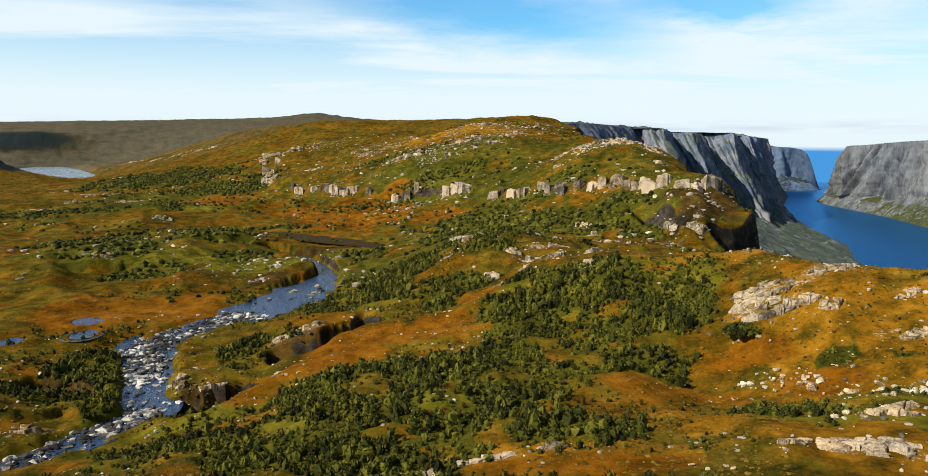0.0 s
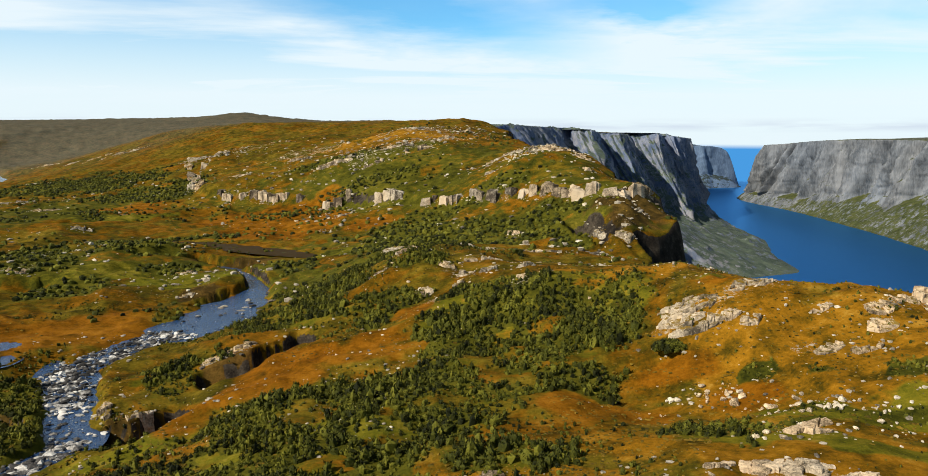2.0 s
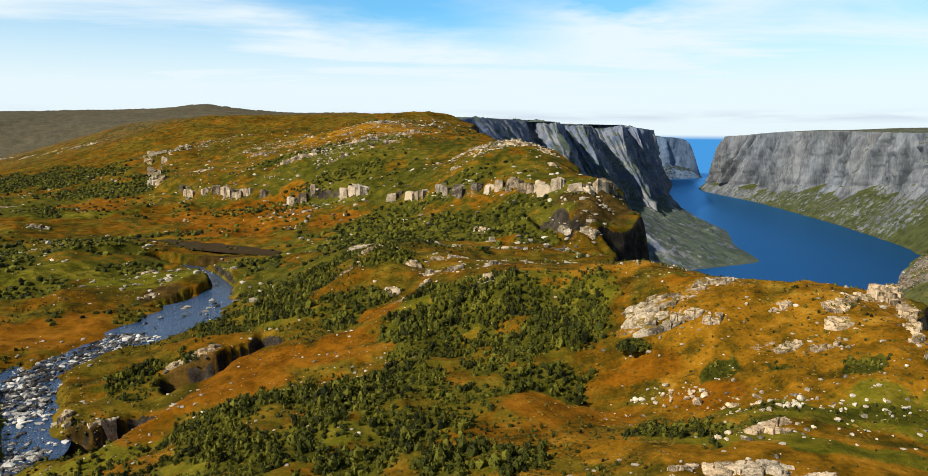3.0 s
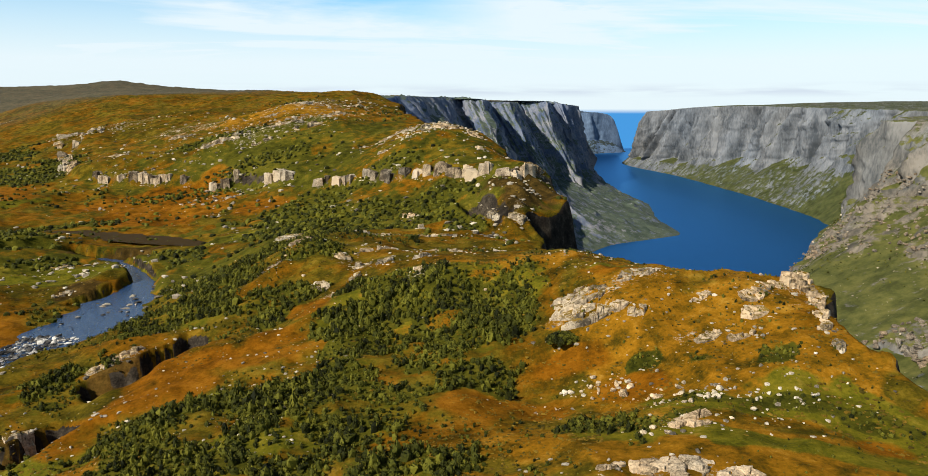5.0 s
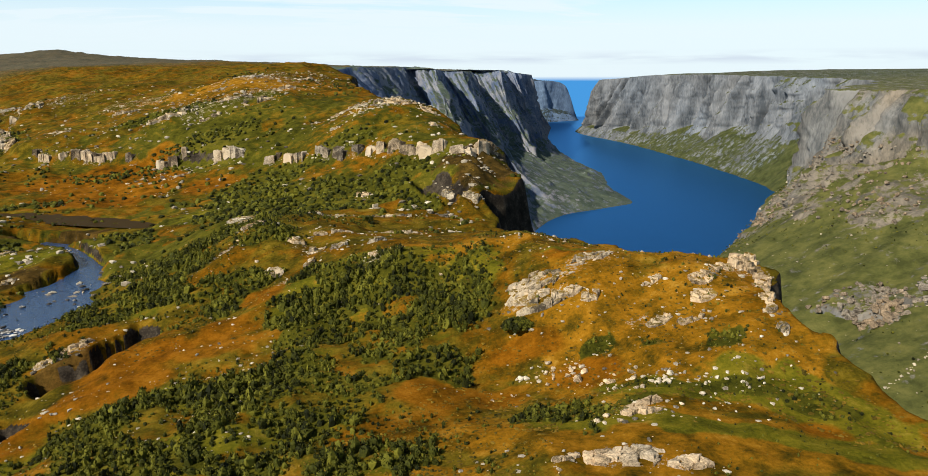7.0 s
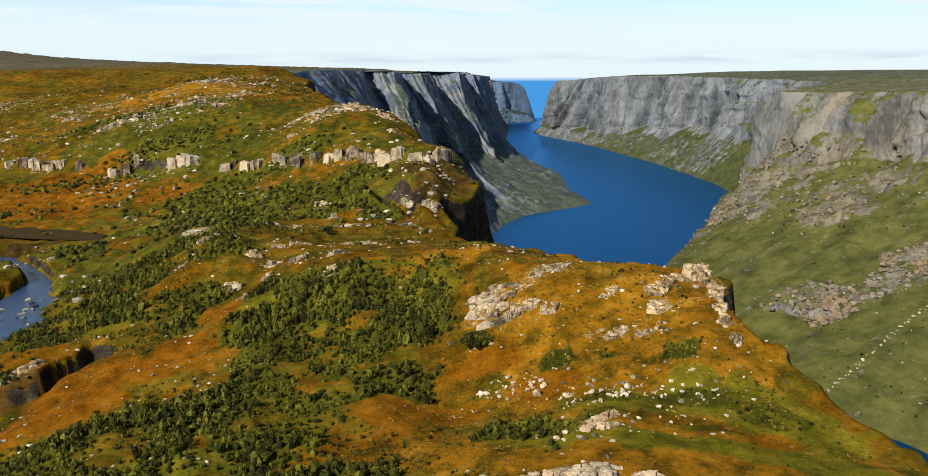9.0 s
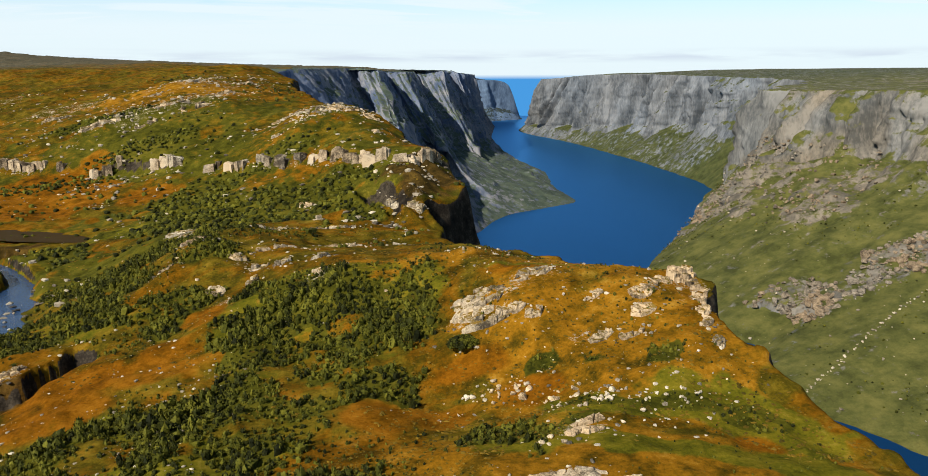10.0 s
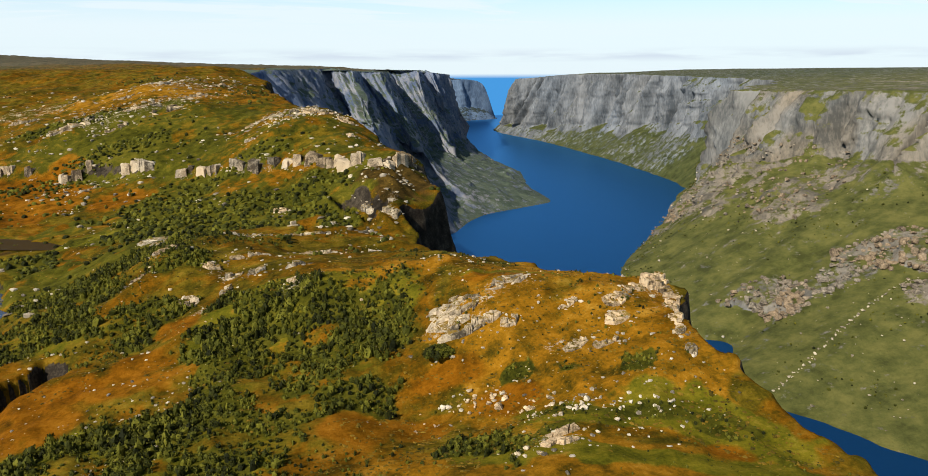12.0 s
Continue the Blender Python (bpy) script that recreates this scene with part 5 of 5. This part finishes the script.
# the ridge's bare crown and the white scars above the dark cliff
for row in [(-38, 689, 19, 9, 2.3, 10, 0.0), (-12, 750, 17, 7, 2.2, 11, 0.3), (15, 790, 28, 13, 2.3, 11, 0.1), (50, 868, 20, 13, 2.4, 7, -0.1), (-54, 678, 30, 7, 3.4, 9, 0.2), (-19, 655, 19, 8, 2.6, 12, 0.2), (20, 670, 29, 13, 3.4, 7, 0.2), (47, 718, 21, 12, 2.7, 8, -0.1), (-1, 690, 23, 9, 2.3, 11, 0.2), (74, 796, 16, 9, 3.0, 9, 0.2), (-95, 754, 24, 8, 2.8, 11, -0.1), (-198, 878, 23, 8, 2.5, 9, 0.2), (111, 541, 20, 8, 2.6, 9, 0.0), (122, 533, 14, 7, 2.4, 7, -0.2), (97, 552, 16, 6, 2.2, 7, 0.1), (86, 560, 14, 6, 2.0, 6, 0.1), (130, 519, 12, 7, 2.4, 6, -0.5), (80, 575, 22, 6, 2.0, 8, 0.1), (66, 524, 9, 5, 2.0, 5, 0.1), (125, 483, 8, 5, 2.4, 5, 0.2)]:
    outcrop(*row[:6], "bare pale rock crown on the brown ridge", row[6])
for row in [(110, 344, 5, 4, 3.0, 4, 0.3), (107, 352, 3.5, 16, 2.4, 7, 0.25), (103, 372, 3.5, 16, 2.4, 7, 0.25), (81, 356, 8, 5, 2, 6, 0.2), (140, 416, 14, 7, 3, 8, 0.3)]:
    outcrop(*row[:6], "broken rock rib beside the shaded cliff", row[6])

boulders([(67, 160, 3, 1.5, 14, 0.4, 1.2), (72, 155, 3, 2.0, 22, 0.4, 1.6), (80, 145, 3.5, 2.0, 20, 0.4, 1.3), (85, 134, 3, 1.5, 20, 0.35, 1.3), (92, 130, 3, 1.5, 18, 0.35, 1.1), (100, 124, 4, 1.5, 12, 0.3, 0.9), (60, 157, 7, 2.5, 12, 0.3, 0.7), (68, 120, 5, 2, 10, 0.3, 1.0)],
         "small pale angular boulder lying on ochre turf", "boulders on the near slope")
boulders([(45, 104, 14, 4, 14, 0.25, 0.9), (94, 117, 9, 4, 14, 0.25, 0.8), (110, 128, 5, 6, 10, 0.25, 0.7), (-10, 167, 5, 3, 10, 0.3, 1.1), (0, 190, 12, 8, 14, 0.25, 0.6), (-60, 200, 8, 4, 10, 0.3, 0.9), (30, 220, 20, 12, 14, 0.3, 0.8)],
         "small whitish stone half sunk in the moor turf", "boulders on the near slope")
boulders([(100, 232, 14, 3, 18, 0.4, 0.9), (20, 290, 20, 10, 16, 0.4, 1.2), (-20, 340, 30, 15, 14, 0.5, 1.4), (115, 205, 10, 8, 12, 0.4, 0.9)],
         "pale boulder among sedge and low scrub", "boulders on the crest")


def build_brook():
    """The brook's water: a ribbon along its bed, level across."""
    p = spline([(*s, z) for s, z in zip(STREAM, BROOK_Z)], 2.0)
    t = np.gradient(p[:, :2], axis=0)
    t /= np.linalg.norm(t, axis=1)[:, None]
    n = np.stack([-t[:, 1], t[:, 0]], 1)
    across = np.linspace(-1.45, 1.45, 9)
    xy = p[:, None, :2] + n[:, None] * (p[:, 2, None] * across)[..., None]
    grid = np.concatenate([xy, np.repeat(p[:, 3, None], 9, 1)[..., None] - 0.05], -1)
    rows, k = grid.shape[:2]
    i = np.arange(rows * k).reshape(rows, k)
    quads = np.stack([i[:-1, :-1], i[:-1, 1:], i[1:, 1:], i[1:, :-1]], -1).reshape(-1, 4)
    tagged(new("brook", mesh_from("brook", grid.reshape(-1, 3), quads[:, ::-1], BROOK)), "stony moorland brook reflecting the blue sky", "brook", kind="structure")
    # stones in the bed, thick at the riffle and sparse in the pool
    places, sizes, flats = [], [], []
    rng = np.random.default_rng(11)
    for (x0, y0, half, z), side in zip(p, n):
        pool = 0.0 if y0 > 345 else 0.06 if y0 > 290 else 1.25 if y0 > 212 else 0.35 if y0 > 190 else 1.0
        for _ in range(rng.poisson(34 * pool)):
            a = rng.normal() * 0.68
            if abs(a) > 1.15:
                continue
            x, y = np.array([x0, y0]) + a * half * side + rng.normal(size=2)
            places.append((x, y, z)), sizes.append(0.22 + 1.9 * rng.random() ** 4), flats.append(rng.uniform(0.35, 0.7))
    scattered("brook_stones", PEBBLES, places, sizes, flats, -0.05, BED, "pale rounded stones crowding the brook's bed", "stones", rng)


build_brook()


def still_water(name, cx, cy, across, along, yaw, level, mat, label):
    """A level oval sheet of water that reaches under its banks."""
    a = np.radians(np.arange(0, 360, 6))
    u, v = across * np.cos(a), along * np.sin(a)
    rim = np.stack([cx + u * math.cos(yaw) - v * math.sin(yaw), cy + u * math.sin(yaw) + v * math.cos(yaw), np.full(len(a), level)], 1)
    k = len(a)
    f = np.array([[k, i, (i + 1) % k] for i in range(k)])
    tagged(new(name, mesh_from(name, np.vstack([rim, [(cx, cy, level)]]), f, mat)), label, name, kind="structure")


still_water("tarn", -783, 1395, 96, 360, math.radians(29.3), TARN_Z, TARN, "pale moorland tarn mirroring the sky")
still_water("pool", -95, 475, 66, 13, math.radians(-35), POOL_Z, PEAT, "still dark pool at the foot of the ridge")


for cx, cy, a, b, level in PUDDLES:
    still_water("puddle", cx, cy, 1.5 * a, 1.5 * b, 0.0, level, BROOK, "small blue puddle in the orange bog")


STREWN = [(80, 145, 8, 4, 70), (90, 137, 11, 3, 80), (70, 157, 8, 3, 60), (104, 126, 9, 5, 60), (-8, 168, 5, 12, 50), (5, 200, 12, 14, 60), (-48, 196, 12, 8, 60), (95, 165, 14, 10, 70), (60, 112, 16, 5, 50), (20, 118, 16, 3, 40), (100, 160, 12, 5, 40), (90, 182, 18, 8, 60), (30, 262, 22, 14, 70), (110, 230, 16, 4, 40)]


CROWN = [(0, 700, 40, 25, 120), (20, 790, 40, 40, 130), (60, 840, 30, 50, 80), (108, 545, 18, 9, 90), (90, 565, 24, 9, 60), (-40, 690, 40, 30, 70), (-60, 780, 60, 40, 60), (60, 470, 50, 22, 60), (-20, 560, 50, 24, 60),
         (105, 350, 14, 14, 50), (125, 395, 14, 14, 50), (-190, 860, 50, 60, 80), (-190, 420, 40, 30, 50), (-100, 395, 16, 14, 40), (-60, 330, 20, 20, 30), (-40, 575, 16, 12, 60), (-130, 680, 40, 30, 60)]


def build_stones():
    """Stones strewn over the ridge and the moor, too many to count."""
    rng = np.random.default_rng(23)
    n = 7500
    az, r = np.radians(rng.uniform(-34, 24, n)), np.exp(rng.uniform(math.log(100), math.log(950), n))
    x, y = r * np.sin(az), r * np.cos(az)
    d, _ = to_line(x, y, BRINK)
    clump = fbm(x, y, 50, 3, 61) + 0.7 * np.clip(cover(x, y, BARE, 0.9), 0, 1)
    keep = (d < -2) & (clump > 0.17) & (cover(x, y, THICKETS + FAR_THICKETS) < 0.5)
    x, y, r = x[keep], y[keep], r[keep]
    sizes = np.clip(0.0022 * r, 0.22, 1.3) * (0.4 + 1.8 * rng.random(len(x)) ** 4)
    # denser strewn belts on the near slope
    for cx, cy, sx, sy, count in STREWN:
        count = int(0.65 * count)
        bx, by = cx + rng.normal(size=count) * sx, cy + rng.normal(size=count) * sy
        x, y = np.concatenate([x, bx]), np.concatenate([y, by])
        sizes = np.concatenate([sizes, 0.2 + 0.8 * rng.random(count) ** 3])
    # rubble about the outcrops
    for cx, cy, wide, deep, yaw in OUTCROPS:
        count = int(3 + 0.8 * wide)
        a, r = rng.uniform(0, 2 * math.pi, count), rng.uniform(0.45, 0.85, count)
        u, v = r * wide * np.cos(a), r * deep * np.sin(a) - 0.2 * deep
        x, y = np.concatenate([x, cx + u * math.cos(yaw) - v * math.sin(yaw)]), np.concatenate([y, cy + u * math.sin(yaw) + v * math.cos(yaw)])
        sizes = np.concatenate([sizes, (0.2 + 0.7 * rng.random(count) ** 2.5) * min(2.0, math.hypot(cx, cy) / 220 + 0.4)])
    # the bare crown of the ridge and its far shoulders
    for cx, cy, sx, sy, count in CROWN:
        count = int(1.6 * count)
        bx, by = cx + rng.normal(size=count) * sx, cy + rng.normal(size=count) * sy
        x, y = np.concatenate([x, bx]), np.concatenate([y, by])
        sizes = np.concatenate([sizes, 0.6 + 2.3 * rng.random(count) ** 2.4])
    dry = to_line(x, y, BRINK)[0] < -1
    x, y, sizes = x[dry], y[dry], sizes[dry]
    scattered("moor_stones", PEBBLES, np.stack([x, y, land(x, y)], 1), sizes, rng.uniform(0.35, 0.7, len(x)), 0.1, STONE, "pale stones strewn over the brown moor", "stones", rng)


build_stones()



def build_scree():
    """Pale stones on the far talus, thick along one gully."""
    rng = np.random.default_rng(53)
    g = EAST_GRID[:, 78:-3].reshape(-1, 3)
    g = g[(g[:, 1] > 250) & (g[:, 1] < 1500)]
    spots = g[rng.integers(len(g), size=900)] + rng.normal(size=(900, 3)) * (2, 2, 0)
    line = spline([(800, 556), (761, 561), (697, 552), (642, 539), (588, 526), (556, 518)], 2.5)
    line = line + rng.normal(size=line.shape) * 1.2
    near = [g[np.argmin(np.hypot(g[:, 0] - x, g[:, 1] - y))][2] for x, y in line]
    spots = np.vstack([spots, np.column_stack([line, near])])
    sizes = np.concatenate([0.7 + 2.2 * rng.random(900) ** 4, 0.9 + 1.3 * rng.random(len(line))])
    scattered("scree", PEBBLES, spots, sizes, rng.uniform(0.5, 0.8, len(spots)), 0.5, STONE, "pale stones and a stony gully on green talus", "stones", rng)


build_scree()


def build_crag_blocks():
    """Broken blocks that stand out of the crags on the far talus."""
    rng = np.random.default_rng(59)
    keep = (EAST_BARE > 0.35) & (EAST_GRID[..., 1] > 420) & (EAST_GRID[..., 1] < 1350) & (EAST_GRID[..., 2] > 12) & (EAST_GRID[..., 2] < 185)
    g = EAST_GRID[keep]
    near = g[g[:, 1] < 740]
    spots = np.concatenate([g[rng.integers(len(g), size=2000)], near[rng.integers(len(near), size=450)]]) + rng.normal(size=(2450, 3)) * (3, 3, 0)
    sizes = np.concatenate([1.4 + 4.6 * rng.random(2000) ** 2.5, 2.2 + 6.0 * rng.random(450) ** 2])
    scattered("crag_blocks", SHAPES, spots, sizes, rng.uniform(0.35, 0.9, 2450), 0.12, CRAG, "broken brown-grey rock blocks of the talus crags", "rocks", rng)


build_crag_blocks()

# ---- scrub ----


def clump_shape(rng, level, tufts):
    """A wind-clipped bush: a lumpy dome with sprays of leaves standing out of it."""
    v, f = BALL[level]
    up = v[:, 2]
    bumps = rng.normal(size=(7, 3))
    bumps /= np.linalg.norm(bumps, axis=1)[:, None]
    swell = np.maximum(v @ bumps.T, 0) ** 6 @ rng.uniform(0.1, 0.4, 7)
    v = v * (0.62 + swell + rng.normal(size=len(v)) * 0.10)[:, None]
    v[:, 2] = np.where(up < -0.2, -0.15, v[:, 2] + 0.35)
    V, F = [v], [f]
    at = len(v)
    for _ in range(tufts):
        n = rng.normal(size=3)
        n[2] = abs(n[2]) * 0.9
        n /= np.linalg.norm(n)
        side = np.cross(n, rng.normal(size=3))
        side /= np.linalg.norm(side)
        p = n * rng.uniform(0.55, 0.9) * (1, 1, 0.9) + (0, 0, 0.3)
        w, l = rng.uniform(0.12, 0.24), rng.uniform(0.22, 0.46)
        V.append(np.array([p - side * w, p + side * w, p + n * l + side * w * rng.uniform(-1, 1)]))
        F.append(np.array([[at, at + 1, at + 2]]))
        at += 3
    return np.vstack(V), np.vstack(F)


def build_scrub():
    rng = np.random.default_rng(31)
    # near slope
    gx, gy = np.meshgrid(np.arange(-150, 140, 1.6), np.arange(92, 345, 1.6))
    x, y = (gx + rng.uniform(-0.8, 0.8, gx.shape)).ravel(), (gy + rng.uniform(-0.8, 0.8, gy.shape)).ravel()
    c = cover(x, y, THICKETS, 1.0)
    gaps = fbm(x, y, 11, 3, 71)
    d, _ = to_line(x, y, BRINK)
    ds, al = to_line(x, y, [s[:2] for s in STREAM])
    wet = np.abs(ds) < np.interp(al, range(len(STREAM)), [s[2] for s in STREAM]) * 1.1
    loose = (fbm(x, y, 26, 4, 72) > 0.02) & (rng.random(len(x)) < np.where(x < 75, 0.42, 0.22))
    clear = cover(x, y, BOGS) + cover(x, y, [(68, 177, 10, 7), (64, 168, 12, 6)], 0.3)
    keep = (((c > 0.2) & (gaps > -0.38) & (rng.random(len(x)) < 0.9)) | loose) & (d < -1.5) & ~wet & (clear < 0.5)
    x, y, c = x[keep], y[keep], c[keep]
    sizes = (0.5 + 1.0 * rng.random(len(x)) ** 1.7) * (0.55 + 0.6 * c) * np.clip(1 + 0.6 * fbm(x, y, 20, 2, 74), 0.6, 1.4) * (1 - 0.4 * smooth(60, 85, x)) * (1 - 0.3 * smooth(145, 128, y) * smooth(35, 50, x))
    shapes = [clump_shape(rng, 1, 22) for _ in range(12)]
    scattered("scrub", shapes, np.stack([x, y, land(x, y)], 1), sizes, rng.uniform(0.8, 1.6, len(x)), 0.0, SHRUB, "dense dark green wind-clipped tuckamore scrub", "scrub", rng)
    # ridge and moor beyond
    gx, gy = np.meshgrid(np.arange(-420, 170, 3.4), np.arange(300, 960, 3.4))
    x, y = (gx + rng.uniform(-1.8, 1.8, gx.shape)).ravel(), (gy + rng.uniform(-1.8, 1.8, gy.shape)).ravel()
    c = cover(x, y, FAR_THICKETS, 0.8)
    d, _ = to_line(x, y, BRINK)
    ds, _ = to_line(x, y, [s[:2] for s in STREAM])
    loose = (fbm(x, y, 80, 4, 73) > 0.1) & (rng.random(len(x)) < 0.1)
    keep = (((c > 0.4) & (rng.random(len(x)) < 0.85)) | loose) & (d < -3) & (np.abs(ds) > 13)
    x, y = x[keep], y[keep]
    shapes = [clump_shape(rng, 1, 4) for _ in range(8)]
    scattered("scrub", shapes, np.stack([x, y, land(x, y)], 1), 1.2 + 1.5 * rng.random(len(x)) ** 1.5, rng.uniform(0.5, 0.9, len(x)), 0.0, SHRUB, "low olive-green scrub dotting the ridge", "scrub", rng)
    # bushes on the far talus
    g = EAST_GRID[:, 70:-4][(EAST_BARE[:, 70:-4] < 0.6) & (EAST_GRID[:, 70:-4, 1] > 300) & (EAST_GRID[:, 70:-4, 1] < 1500)]
    n = 2600
    spots = g[rng.integers(len(g), size=n * 2)] + rng.normal(size=(n * 2, 3)) * (4, 4, 0)
    spots = spots[fbm(spots[:, 0], spots[:, 1], 70, 4, 75) > -0.02][:n]
    scattered("scrub", shapes, spots, 0.9 + 1.5 * rng.random(len(spots)) ** 2, rng.uniform(0.5, 0.9, len(spots)), 0.0, SHRUB, "dark green bushes spread over the far talus", "scrub", rng)


build_scrub()


def shrub(x, y, wide, high, label):
    """A lone bush: short stems and a crown of leafy clumps."""
    rng = np.random.default_rng(67)
    root = new("shrub")
    root.matrix_world = pose(x, y, ground_z(x, y) - 0.1)
    tagged(root, label, "bush")
    V, F, at = [], [], 0
    for k in range(64):
        a, r = rng.uniform(0, 2 * math.pi), math.sqrt(rng.random())
        v, f = clump_shape(rng, 2, 60)
        size = rng.uniform(0.7, 1.1)
        top = high * math.sqrt(1 - 0.85 * r * r) - 0.6 * size
        p = v * size + (r * wide * math.cos(a), 0.8 * r * wide * math.sin(a), max(0.15, top * rng.uniform(0.55, 1.0)))
        V.append(p), F.append(f + at)
        at += len(v)
    crown = new("crown", mesh_from("crown", np.vstack(V), np.vstack(F), SHRUB, False))
    crown.parent = root
    for k in range(4):
        bm = bmesh.new()
        bmesh.ops.create_cone(bm, segments=7, radius1=0.11, radius2=0.05, depth=1.3, cap_ends=True)
        me = bpy.data.meshes.new("stem")
        bm.to_mesh(me)
        bm.free()
        me.materials.append(BARK)
        stem = new("stem", me)
        stem.parent = root
        stem.matrix_basis = pose(0.5 * math.cos(1.6 * k), 0.5 * math.sin(1.6 * k), 0.5, 14 * math.sin(1.6 * k), -14 * math.cos(1.6 * k), 0)
    return root


shrub(67.5, 176.5, 4.4, 3.0, "rounded dark green bush standing alone on turf")


def build_tussocks():
    """Tussocks of sedge and low heath on the near turf."""
    rng = np.random.default_rng(47)
    n = 22000
    az, r = np.radians(rng.uniform(-36, 56, n)), np.exp(rng.uniform(math.log(95), math.log(420), n))
    x, y = r * np.sin(az), r * np.cos(az)
    d, _ = to_line(x, y, BRINK)
    ds, al = to_line(x, y, [s[:2] for s in STREAM])
    keep = (d < 0.5) & (np.abs(ds) > 1.2 * np.interp(al, range(len(STREAM)), [s[2] for s in STREAM])) & (fbm(x, y, 24, 3, 81) > -0.12)
    x, y, r = x[keep], y[keep], r[keep]
    v, f = BALL[1]
    low = []
    for _ in range(10):
        p = v * rng.uniform(0.6, 1.25, (len(v), 1))
        k = p[f].mean(1)[:, 2] > -0.25
        low.append((p, f[k]))
    scattered("sedge", low, np.stack([x, y, land(x, y)], 1), 0.2 + 0.5 * rng.random(len(x)) ** 3 + r * 0.0005, rng.uniform(0.22, 0.5, len(x)), 0.05, SEDGE, "brown and olive tussocks of sedge and heath", "grass", rng)


build_tussocks()
